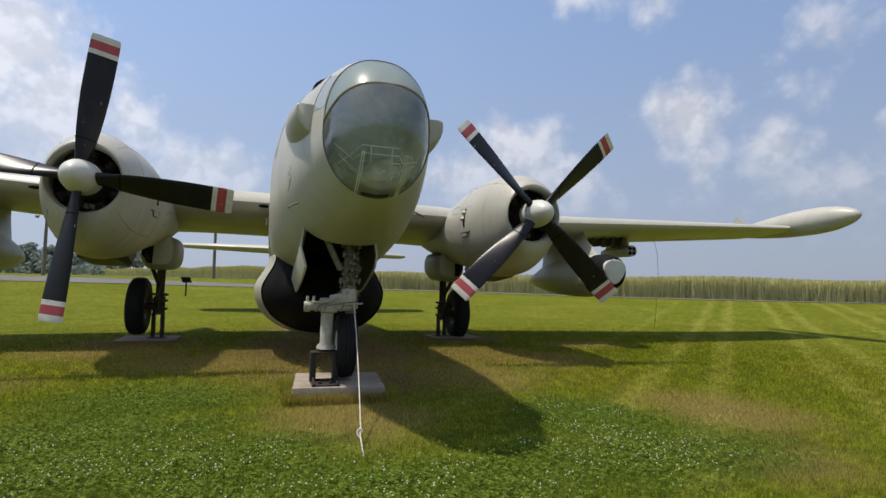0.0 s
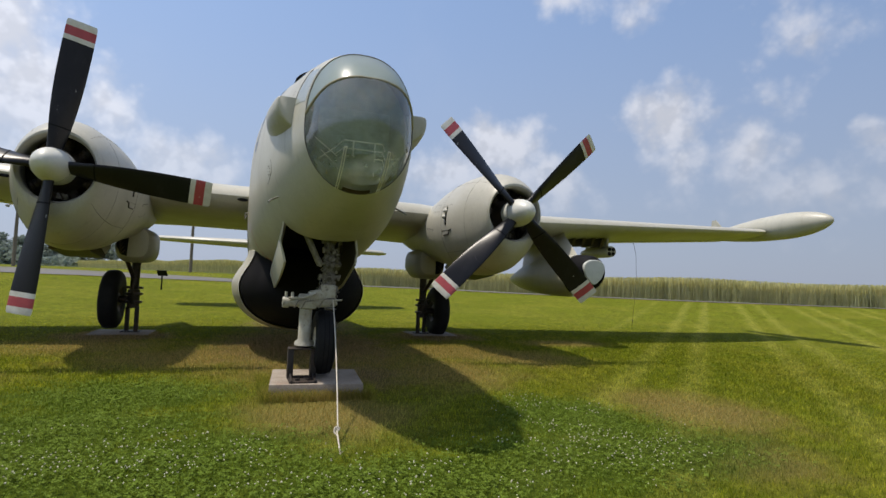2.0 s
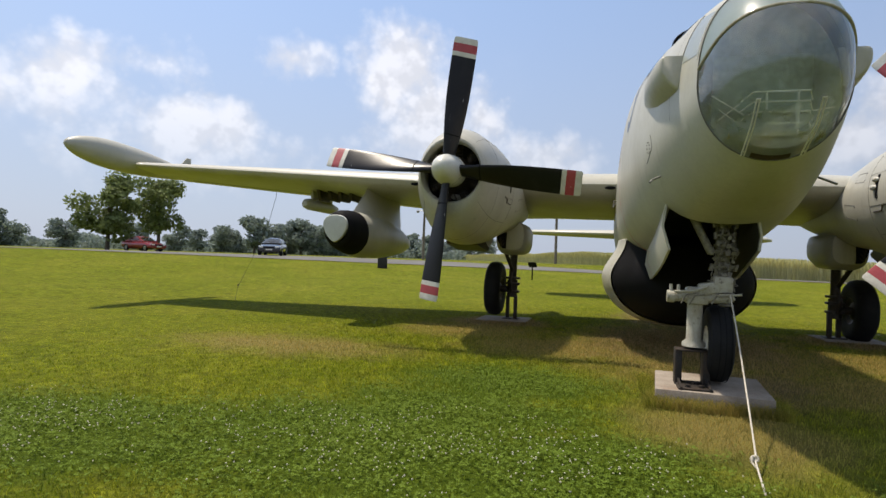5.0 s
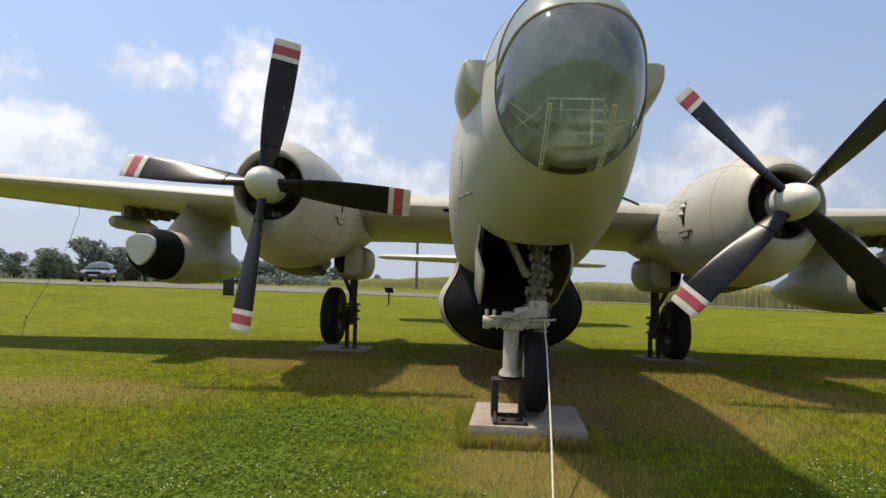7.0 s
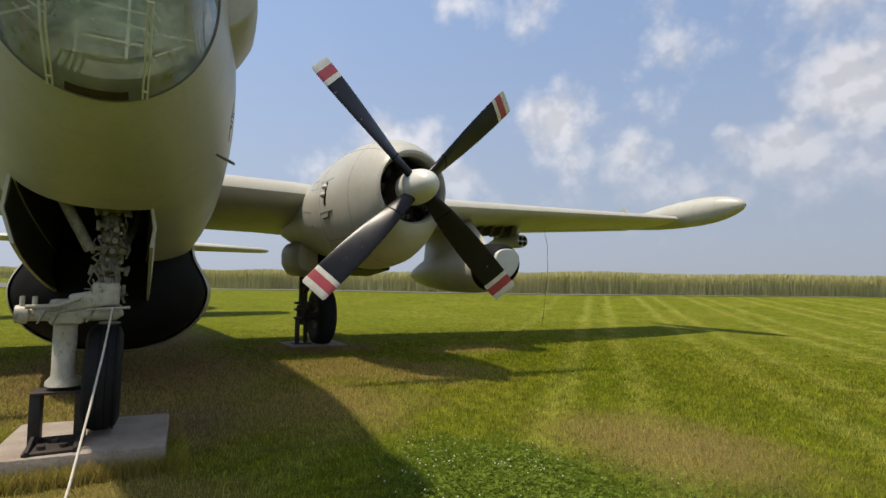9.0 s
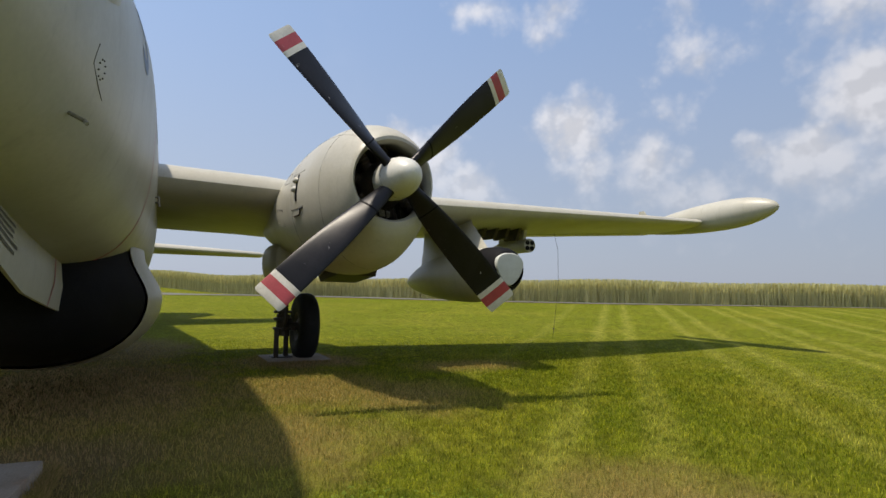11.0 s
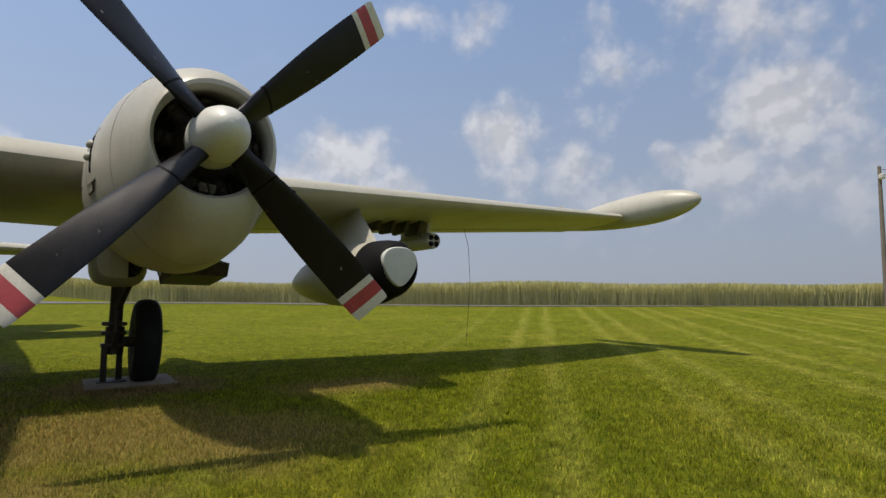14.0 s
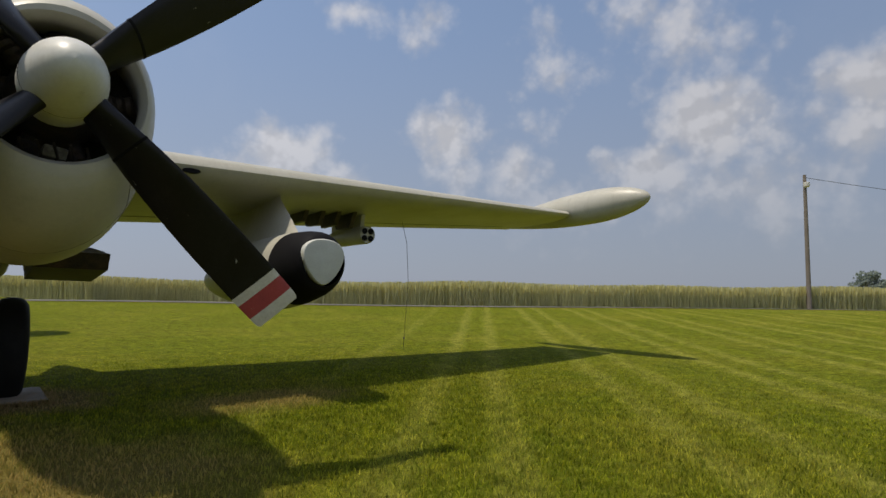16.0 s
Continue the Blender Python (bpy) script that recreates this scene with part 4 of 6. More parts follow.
    loops = [egg(r[0], mid_x(r[0]), r[1], r[2], r[3], r[4], 48, 1.98, 2.0) for r in smooth_rows(nac, 4)]
    inner = []
    for y, r in ((0.9, 0.64), (0.5, 0.58), (0.36, 0.54), (0.28, 0.545), (0.22, 0.58)):
        inner.append(egg(y, s * CX, 3.1 - r, 3.1 + r, r, 3.1, 48))
    loft(bm, inner + loops, caps=(False, True))
    nacelle = part("engine_nacelle", bm, PAINT, aircraft, "grey engine nacelle with deep chin cowling")
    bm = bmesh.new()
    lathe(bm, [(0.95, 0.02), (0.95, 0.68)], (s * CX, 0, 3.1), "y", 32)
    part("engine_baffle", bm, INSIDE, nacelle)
    # radial engine: crankcase and cylinders
    bm = bmesh.new()
    lathe(bm, [(0.2, 0.0), (0.22, 0.2), (0.5, 0.28), (0.6, 0.34), (0.95, 0.34)], (s * CX, 0, 3.1), "y", 24)
    part("crankcase", bm, DARK_METAL, nacelle)
    for k in range(9):
        a = 2 * math.pi * k / 9 + 0.2
        d = Vector((math.cos(a), 0, math.sin(a)))
        bm = bmesh.new()
        base = Vector((s * CX, 0.72, 3.1))
        pts, rad = [], []
        for j in range(9):
            pts.append(base + d * (0.3 + 0.034 * j))
            rad.append(0.1 if j % 2 else 0.085)
        tube(bm, pts, rad, 10)
        part("cylinder", bm, DARK_METAL, nacelle)
    # cowl seams
    for y in (0.95, 2.0):
        bm = bmesh.new()
        sm = np.array(smooth_rows(nac, 4))
        r = [float(np.interp(y, sm[:, 0], sm[:, k])) for k in range(5)]
        tube(bm, egg(y, mid_x(y), r[1] + 0.001, r[2] - 0.001, r[3] - 0.001, r[4], 48, 1.98, 2.0), 0.004, 4, closed=True)
        part("cowl_seam", bm, SEAM, nacelle)
    # lengthwise cowl joints and panel outlines
    sm = np.array(smooth_rows(nac, 4))

    def skin(y, a, off=0.0):
        r = [float(np.interp(y, sm[:, 0], sm[:, k])) for k in range(5)]
        c, q = math.cos(radians(a)), math.sin(radians(a))
        p = 1.98 if q > 0 else 2.0
        return (mid_x(y) + math.copysign(abs(c) ** (2 / p), c) * (r[3] + off), y, r[4] + math.copysign(abs(q) ** (2 / p), q) * ((r[2] - r[4] if q > 0 else r[4] - r[1]) + off))

    for a in (50, 130, -38, -142):
        bm = bmesh.new()
        tube(bm, [skin(y, a, -0.001) for y in np.linspace(0.34, 2.0, 14)], 0.004, 4)
        part("cowl_joint", bm, SEAM, nacelle)
    inner_ = 180 if s > 0 else 0
    for y0, y1, a0, a1 in ((2.55, 3.0, -22, -8), (2.2, 2.6, 12, 22)):
        bm = bmesh.new()
        sg = -1 if s > 0 else 1
        tube(bm, [skin(y, inner_ + sg * a, 0.0) for y, a in ((y0, a0), (y1, a0 + 4), (y1, a1 + 4), (y0, a1))], 0.005, 4, closed=True)
        part("access_panel", bm, SEAM, nacelle)
    bm = bmesh.new()
    box(bm, (0.17, 0.12, 0.1), (s * CX + 0.02, 0.62, 2.68), pose(0, 0, 0, 0, 8, 0), 0.02)
    part("oil_sump", bm, LINKAGE, nacelle)
    for k in range(5):
        bm = bmesh.new()
        x = s * CX - 0.22 + 0.11 * k
        tube(bm, [(x, 0.5, 2.74), (x + 0.04, 0.56, 2.64), (x + 0.01 * k, 0.7, 2.57)], 0.012, 6)
        part("ignition_lead", bm, DARK_METAL, nacelle)
    # exhaust stubs on the inner side; a proud black bar paints their recess's shade
    sg = -1 if s > 0 else 1
    bm = bmesh.new()
    tube(bm, [skin(1.76 - 0.002 * a, inner_ + sg * a, -0.045) for a in range(-8, 15, 2)], 0.058, 10)
    slot = part("exhaust_recess_shade", bm, BLACK, nacelle)
    for a, y in ((9, 1.73), (1, 1.77)):
        bm = bmesh.new()
        p = Vector(skin(y, inner_ + sg * a, -0.02))
        tube(bm, [p, p + Vector((-s * 0.03, 0.03, 0)), p + Vector((-s * 0.045, 0.09, 0))], [0.035, 0.05, 0.045], 10)
        part("exhaust_stub", bm, PAINT, slot)
    bm = bmesh.new()
    tube(bm, [skin(y, inner_ + sg * a, 0.0) for y, a in ((1.5, 16), (1.98, 16), (1.98, -13), (1.5, -13))], 0.004, 4, closed=True)
    part("access_panel", bm, SEAM, nacelle)
    bm = bmesh.new()
    tube(bm, [skin(y, inner_ + sg * a, 0.004) for y, a in ((1.5, -14), (1.62, -14), (1.66, -18), (1.9, -18))], 0.013, 6)
    part("drain_step", bm, DARK_METAL, nacelle)
    # cooler flap below the cowl
    FX = s * 4.57
    bm = bmesh.new()
    prism(bm, [(3.0, 2.06), (4.6, 2.24), (4.72, 2.03), (4.3, 1.75), (3.1, 1.87)], FX - 0.37, FX + 0.37, "x")
    flap = part("cooler_flap", bm, DARK_METAL, nacelle, "dark cooler outlet flap below the cowl")
    for q in (-1, 1):
        bm = bmesh.new()
        prism(bm, [(3.5, 2.12), (4.6, 2.24), (4.85, 2.08), (4.75, 2.0), (4.35, 1.86)], FX + q * 0.376 - 0.006, FX + q * 0.376 + 0.006, "x")
        part("flap_side", bm, PAINT, flap)

    # propeller
    bm = bmesh.new()
    lathe(bm, [(r[0], max(r[1], 0.002)) for r in smooth_rows([(-0.47, 0.0), (-0.455, 0.06), (-0.39, 0.14), (-0.25, 0.217), (-0.07, 0.266), (0.1, 0.284), (0.18, 0.285)], 3)], (s * CX, 0, 3.1), "y", 32)
    lathe(bm, [(0.181, 0.284), (0.19, 0.27), (0.34, 0.27), (0.36, 0.24)], (s * CX, 0, 3.1), "y", 32)
    prop = part("propeller", bm, PAINT_PALE, aircraft, "four-bladed propeller with pale rounded spinner")
    bm = bmesh.new()
    tube(bm, ring_points((s * CX, 0.02, 3.1), (0, 1, 0), 0.277, 32), 0.004, 4, closed=True)
    part("spinner_seam", bm, SEAM, prop)
    start = 45.7 if s > 0 else -5.78
    for k in range(4):
        bm = bmesh.new()
        a = radians(start + 90 * k)
        d, tan = Vector((math.cos(a), 0, math.sin(a))), Vector((-math.sin(a), 0, math.cos(a)))
        rws = smooth_rows([(0.2, 0.25, 0.13, 55), (0.34, 0.28, 0.125, 53), (0.5, 0.325, 0.11, 49.5), (0.75, 0.38, 0.085, 44.5), (1.1, 0.42, 0.062, 38), (1.5, 0.442, 0.05, 32), (1.9, 0.442, 0.036, 26.5), (2.02, 0.44, 0.034, 25.3),
                           (2.10, 0.438, 0.033, 24.6), (2.25, 0.434, 0.030, 23.6), (2.33, 0.425, 0.026, 23), (2.36, 0.39, 0.02, 23)], 2)
        loops = []
        for r, ch, th, tw in rws:
            w = radians(tw)
            u = tan * math.cos(w) + Vector((0, -math.sin(w), 0))
            v = tan * math.sin(w) + Vector((0, math.cos(w), 0))
            loop = []
            for j in range(16):
                q = 2 * math.pi * j / 16
                loop.append(tuple(Vector((s * CX, 0, 3.1)) + d * r + u * (ch / 2) * math.cos(q) + v * (th / 2) * math.sin(q) * (1 + 0.3 * math.cos(q))))
            loops.append(loop)
        idx = []
        for r in [w[0] for w in rws[:-1]]:
            idx.append(0 if r < 2.019 else 1 if r < 2.099 else 2 if r < 2.249 else 1)
        loft(bm, loops, caps=(True, True), idx=idx)
        blade = part("propeller_blade", bm, [BLADE_BLACK, WHITE, RED], prop, "worn black blade with red and white banded tip")
        bm = bmesh.new()
        band = []
        for r in (0.60, 0.602, 0.622, 0.624):
            row = [float(np.interp(r, [w_[0] for w_ in rws], [w_[q_] for w_ in rws])) for q_ in (1, 2, 3)]
            w, grow = radians(row[2]), (0.004 if 0.601 < r < 0.623 else 0.0)
            u = tan * math.cos(w) + Vector((0, -math.sin(w), 0))
            v = tan * math.sin(w) + Vector((0, math.cos(w), 0))
            band.append([tuple(Vector((s * CX, 0, 3.1)) + d * r + u * (row[0] / 2 + grow) * math.cos(2 * math.pi * j / 16) + v * (row[1] / 2 + grow) * math.sin(2 * math.pi * j / 16) * (1 + 0.3 * math.cos(2 * math.pi * j / 16))) for j in range(16)])
        loft(bm, band)
        part("cuff_band", bm, BLACK, blade)

    # jet pod and pylon
    PX = 7.38
    bm = bmesh.new()
    pod = smooth_rows([(2.22, 1.76, 2.42, 0.31, 2.11), (2.27, 1.7, 2.48, 0.355, 2.10), (2.4, 1.63, 2.53, 0.40, 2.08), (2.7, 1.55, 2.56, 0.45, 2.05), (3.0, 1.49, 2.57, 0.485, 2.02), (3.6, 1.42, 2.57, 0.53, 1.99), (4.6, 1.44, 2.54, 0.53, 1.98), (5.6, 1.52, 2.4, 0.45, 1.96), (6.5, 1.66, 2.15, 0.27, 1.93), (6.95, 1.78, 2.0, 0.12, 1.9)], 3)
    idx = [1 if r[0] < 3.0 else 0 for r in pod[:-1]]
    loft(bm, [egg(r[0], s * PX, r[1], r[2], r[3], r[4], 32) for r in pod], idx=idx, caps=(False, True))
    jet = part("jet_pod", bm, [PAINT, BLACK], aircraft, "grey underwing jet pod with black nose boot")
    bm = bmesh.new()
    loft(bm, [egg(y, s * PX - 0.02, 2.08 - 0.31 * k, 2.08 + 0.33 * k, 0.315 * k, 2.18, 36, 2.3, 1.55) for y, k in ((2.27, 1.0), (2.2, 1.0), (2.18, 0.96), (2.172, 0.8))], caps=(False, True))
    part("intake_cover", bm, COVER, jet, "pale teardrop cover over the jet intake")
    bm = bmesh.new()
    loops = []
    for z, y0, y1, w in ((2.2, 2.7, 6.3, 0.36), (2.5, 2.98, 6.28, 0.26), (2.8, 3.32, 6.25, 0.15), (3.15, 3.74, 6.2, 0.035), (3.5, 3.95, 6.2, 0.02)):
        ring = []
        for j in range(18):
            q = 2 * math.pi * j / 18
            ring.append((s * PX + w * math.copysign(abs(math.sin(q)) ** 1.4, math.sin(q)), (y0 + y1) / 2 - (y1 - y0) / 2 * math.cos(q), z))
        loops.append(ring)
    loft(bm, loops, caps=(True, True))
    part("pylon", bm, PAINT, jet)

    # rocket launcher on the port side, a plain store to starboard, with a rack
    bm = bmesh.new()
    if s > 0:
        lathe(bm, [(4.72, 0.155), (4.7, 0.17), (4.78, 0.18), (5.9, 0.18), (6.3, 0.1), (6.4, 0.02)], (s * 9.63, 0, 2.89), "y", 20, caps=(True, False))
    else:
        lathe(bm, [(4.5, 0.01), (4.52, 0.08), (4.62, 0.14), (4.8, 0.17), (6.0, 0.17), (6.4, 0.1), (6.5, 0.02)], (s * 9.63, 0, 2.89), "y", 20)
    store = part("rocket_launcher" if s > 0 else "wing_store", bm, PAINT, aircraft, "small grey tube launcher under the wing" if s > 0 else "small blunt grey store under the wing")
    if s > 0:
        # launcher mouths are not bored: black discs paint the shade inside them
        for dx, dz in ((-0.07, -0.07), (0.07, -0.07), (-0.07, 0.07), (0.07, 0.07)):
            bm = bmesh.new()
            lathe(bm, [(4.705, 0.062), (4.69, 0.058), (4.69, 0.005)], (s * 9.63 + dx, 0, 2.89 + dz), "y", 12)
            part("tube_mouth_shade", bm, BLACK, store)
    bm = bmesh.new()
    prism(bm, [(4.95, 2.95), (4.85, 3.5), (6.1, 3.45), (6.1, 2.95)], s * 9.59, s * 9.67, "x")
    part("store_pylon", bm, PAINT, store)
    for k in range(4):
        bm = bmesh.new()
        x = s * (8.3 + 0.33 * k)
        prism(bm, [(4.6, 3.35), (4.8, 3.02 - 0.03 * (k % 2)), (5.3, 3.0), (5.6, 3.35)], x - 0.04, x + 0.04, "x")
        part("store_rack", bm, DARK_METAL, aircraft)

    # main wheel, leg and stand
    WX, WY, WZ = 4.15, 5.25, 0.8
    bm = bmesh.new()
    lathe(bm, [(-0.17, 0.30), (-0.19, 0.42), (-0.2, 0.52), (-0.185, 0.62), (-0.13, 0.69), (-0.05, 0.71), (0.05, 0.71), (0.13, 0.69), (0.185, 0.62), (0.2, 0.52), (0.19, 0.42), (0.17, 0.30)], (s * WX, WY, WZ), "x", 40)
    wheel = part("main_wheel", bm, TYRE, aircraft, "large black main-wheel tyre")
    bm = bmesh.new()
    lathe(bm, [(-0.15, 0.02), (-0.15, 0.12), (-0.1, 0.2), (-0.165, 0.305), (0.165, 0.305), (0.1, 0.2), (0.15, 0.12), (0.15, 0.02)], (s * WX, WY, WZ), "x", 28)
    part("wheel_rim", bm, DARK_METAL, wheel)
    bm = bmesh.new()
    LX, LY = s * 3.70, 5.25
    tube(bm, [(LX, LY + 0.05, 2.35), (LX, LY, 0.75)], 0.1, 16)
    tube(bm, [(LX, LY, 1.05), (LX, LY, 0.6)], 0.14, 16)
    tube(bm, [(LX, WY, WZ), (s * WX, WY, WZ)], 0.09, 14)
    for z in (0.75, 0.95, 1.1):
        box(bm, (0.36, 0.2, 0.06), (LX - s * 0.02, LY - 0.05, z), None, 0.015)
    tube(bm, [(LX + s * 0.02, LY - 0.1, 1.35), (s * 3.95, LY - 0.85, 2.2)], 0.05, 10)
    tube(bm, [(LX, LY - 0.17, 1.25), (LX, LY - 0.3, 0.98), (LX, LY - 0.15, 0.72)], 0.035, 8)
    part("main_leg", bm, DARK_METAL, aircraft, "dark landing-gear leg with torque links")
    bm = bmesh.new()
    loft(bm, [egg(y, s * 3.66, zb, 2.55, hw, 2.2, 28, 2.6, 3.4) for y, zb, hw in ((4.36, 1.98, 0.24), (4.39, 1.83, 0.33), (4.5, 1.74, 0.38), (4.75, 1.70, 0.405), (5.5, 1.72, 0.41), (6.1, 1.88, 0.32), (6.7, 2.2, 0.15))], caps=(True, True))
    fairing = part("leg_fairing", bm, PAINT, aircraft, "rounded grey fairing over the main leg")
    # no hole is cut in the fairing: a black block paints the opening's shade
    bm = bmesh.new()
    prism(bm, [(s * 3.74, 2.4), (s * 4.02, 2.4), (s * 3.98, 2.05), (s * 3.86, 1.86), (s * 3.76, 1.84)], 4.35, 4.6, "y")
    part("leg_opening_shade", bm, BLACK, fairing)
    bm = bmesh.new()
    for k in range(5):
        tube(bm, [(s * (3.8 + 0.03 * k), 4.34, 1.98 + 0.08 * k), (s * (3.84 + 0.02 * k), 4.3, 1.92 + 0.07 * k), (s * 3.9, 4.35, 1.9)], 0.014, 6)
    part("leg_links", bm, DARK_METAL, fairing)

    # tailplane
    bm = bmesh.new()
    loft(bm, [[(s * a, b, c) for a, b, c in airfoil(x, yl, yt, z, 0.14, 0.0)] for x, yl, yt, z in ((0.1, 15.6, 18.6, 3.0), (2.5, 15.95, 18.3, 3.0), (4.9, 16.4, 18.0, 3.0), (5.2, 16.9, 17.7, 3.0))], caps=(True, True))
    part("tailplane", bm, PAINT, aircraft)

bm = bmesh.new()
loops = []
for z, y0, y1, w in ((3.4, 15.4, 21.6, 0.26), (5.0, 17.6, 21.8, 0.22), (7.0, 19.0, 21.9, 0.18), (9.2, 20.2, 21.9, 0.12), (9.75, 20.7, 21.5, 0.05)):
    ring = []
    for j in range(20):
        q = 2 * math.pi * j / 20
        ring.append((w * math.sin(q), (y0 + y1) / 2 - (y1 - y0) / 2 * math.cos(q), z))
    loops.append(ring)
loft(bm, loops, caps=(True, True))
part("tail_fin", bm, PAINT, aircraft, "tall grey tail fin")

# nose gear
bm = bmesh.new()
lathe(bm, [(-0.12, 0.2), (-0.135, 0.3), (-0.135, 0.36), (-0.11, 0.42), (-0.05, 0.448), (0.05, 0.448), (0.11, 0.42), (0.135, 0.36), (0.135, 0.3), (0.12, 0.2)], (0.03, -2.2, 0.66), "x", 40)
nose_wheel = part("nose_wheel", bm, TYRE, aircraft, "black grooved nose-wheel tyre")
for x in (-0.06, 0.0, 0.06):
    bm = bmesh.new()
    lathe(bm, [(x + 0.024, 0.4475), (x + 0.03, 0.45), (x + 0.036, 0.4475)], (0.03, -2.2, 0.66), "x", 40)
    part("tread_groove", bm, BLACK, nose_wheel)
bm = bmesh.new()
lathe(bm, [(-0.09, 0.02), (-0.09, 0.08), (-0.06, 0.14), (-0.118, 0.205), (0.118, 0.205), (0.06, 0.14), (0.09, 0.08), (0.09, 0.02)], (0.03, -2.2, 0.66), "x", 28)
part("wheel_rim", bm, GEAR_PAINT, nose_wheel)
bm = bmesh.new()
tube(bm, [(-0.24, -2.35, 0.62), (-0.24, -2.35, 0.66), (-0.245, -2.37, 0.7), (-0.25, -2.4, 1.18)], [0.13, 0.13, 0.085, 0.085], 16)
tube(bm, [(-0.57, -2.5, 1.2), (-0.5, -2.5, 1.2), (-0.49, -2.48, 1.2), (0.1, -2.48, 1.2), (0.14, -2.5, 1.22)], [0.07, 0.075, 0.055, 0.055, 0.03], 14)
box(bm, (0.24, 0.22, 0.2), (-0.24, -2.42, 1.22), None, 0.03)
box(bm, (0.3, 0.2, 0.14), (-0.08, -2.45, 1.32), pose(0, 0, 0, 0, -12, 0), 0.03)
box(bm, (0.2, 0.22, 0.2), (0.02, -2.45, 1.36), None, 0.03)
for x in (-0.53, -0.45):
    tube(bm, [(x, -2.52, 1.24), (x, -2.52, 1.34)], 0.018, 8)
tube(bm, [(-0.5, -2.6, 1.26), (-0.3, -2.58, 1.27), (-0.15, -2.56, 1.33)], 0.016, 8)
tube(bm, [(-0.1, -2.6, 1.24), (0.2, -2.6, 1.26)], 0.012, 8)
leg_low, bm = bm, bmesh.new()
box(bm, (0.13, 0.09, 0.85), (0.03, -2.33, 1.72), None, 0.02)
tube(bm, [(-0.02, -2.36, 1.3), (-0.03, -2.32, 2.3)], 0.03, 10)
tube(bm, [(0.09, -2.36, 1.3), (0.07, -2.32, 2.3)], 0.026, 10)
for z, w in ((1.40, 0.22), (1.56, 0.26), (1.74, 0.25), (1.93, 0.2), (2.06, 0.24)):
    tube(bm, [(0.03 - w / 2, -2.45, z), (0.03 + w / 2, -2.45, z + 0.012)], 0.02, 8)
    for q in (-0.5, -0.18, 0.2, 0.5):
        box(bm, (0.03, 0.1, 0.085), (0.03 + q * w, -2.42, z), pose(0, 0, 0, 0, 14 * math.sin(z * 31 + q * 7), 0), 0.008)
tube(bm, [(-0.36, -2.5, 2.2), (-0.11, -2.46, 1.72)], 0.045, 12)
tube(bm, [(0.12, -2.5, 1.72), (0.3, -1.6, 2.3)], 0.03, 10)
random.seed(4)
for k in range(34):
    x, z = random.uniform(-0.09, 0.14), random.uniform(1.36, 2.1)
    p = Vector((x, -2.47, z))
    tube(bm, [p, p + Vector((random.uniform(-0.05, 0.05), random.uniform(-0.05, 0.0), random.uniform(-0.1, -0.03))), p + Vector((random.uniform(-0.07, 0.07), 0.03, random.uniform(-0.24, -0.08)))], random.uniform(0.005, 0.011), 6)
for k in range(16):
    x, z = random.uniform(-0.08, 0.13), random.uniform(1.36, 2.08)
    tube(bm, [(x, -2.5, z), (x + random.uniform(-0.02, 0.02), -2.54, z)], random.uniform(0.012, 0.026), 8)
for x, z in ((-0.42, 1.13), (-0.33, 1.12), (-0.1, 1.14)):
    tube(bm, [(x, -2.57, z), (x + 0.05, -2.58, z + 0.1), (x + 0.16, -2.56, z + 0.12)], 0.009, 6)
for z in (1.13, 1.27):
    lathe(bm, [(-0.012, 0.066), (0.0, 0.085), (0.012, 0.066)], (0.06, -2.5, z), "z", 14, caps=(True, True))
nose_leg = part("nose_leg", leg_low, GEAR_PAINT, aircraft, "pale grey nose-gear leg with linkages and hoses")
part("steering_linkage", bm, LINKAGE, nose_leg, "oily grey linkage and hoses")


# ---- pads and stands ----
def pad(size, center, turn=0.0):
    bm = bmesh.new()
    box(bm, size, (0, 0, size[2] / 2), None, 0.015)
    ob = part("concrete_pad", bm, CONCRETE)
    ob.matrix_world = pose(*center, 0, 0, turn)
    return tagged(ob, "low weathered concrete slab set in the grass", "concrete pad", group="pads under the wheels")


pad((1.19, 1.19, 0.23), (-0.04, -2.24, -0.03), -4.0)
pad((1.3, 1.25, 0.09), (3.95, 5.1, -0.03))
pad((1.3, 1.25, 0.09), (-3.85, 5.1, -0.03))

bm = bmesh.new()
box(bm, (0.36, 0.24, 0.02), (-0.25, -2.36, 0.6), None, 0.004)
stand = part("jack_stand", bm, RUST)
tagged(stand, "rusty black steel stand bolted to the pad", "stand")
for x in (-0.40, -0.10):
    bm = bmesh.new()
    box(bm, (0.075, 0.2, 0.41), (x, -2.36, 0.4), None, 0.006)
    part("stand_leg", bm, RUST, stand)
    bm = bmesh.new()
    prism(bm, [(-2.3, 0.2), (-2.3, 0.3), (-2.78, 0.235), (-2.78, 0.2)], x - 0.012, x + 0.012, "x")
    part("stand_gusset", bm, RUST, stand)
bm = bmesh.new()
box(bm, (0.36, 0.5, 0.02), (-0.25, -2.52, 0.212), None, 0.004)
part("base_plate", bm, RUST, stand)
for x, y in ((-0.32, -2.68), (-0.18, -2.66), (-0.25, -2.5)):
    bm = bmesh.new()
    lathe(bm, [(0.22, 0.028), (0.25, 0.028), (0.252, 0.0)], (x, y, 0), "z", 6)
    part("bolt", bm, RUST, stand)

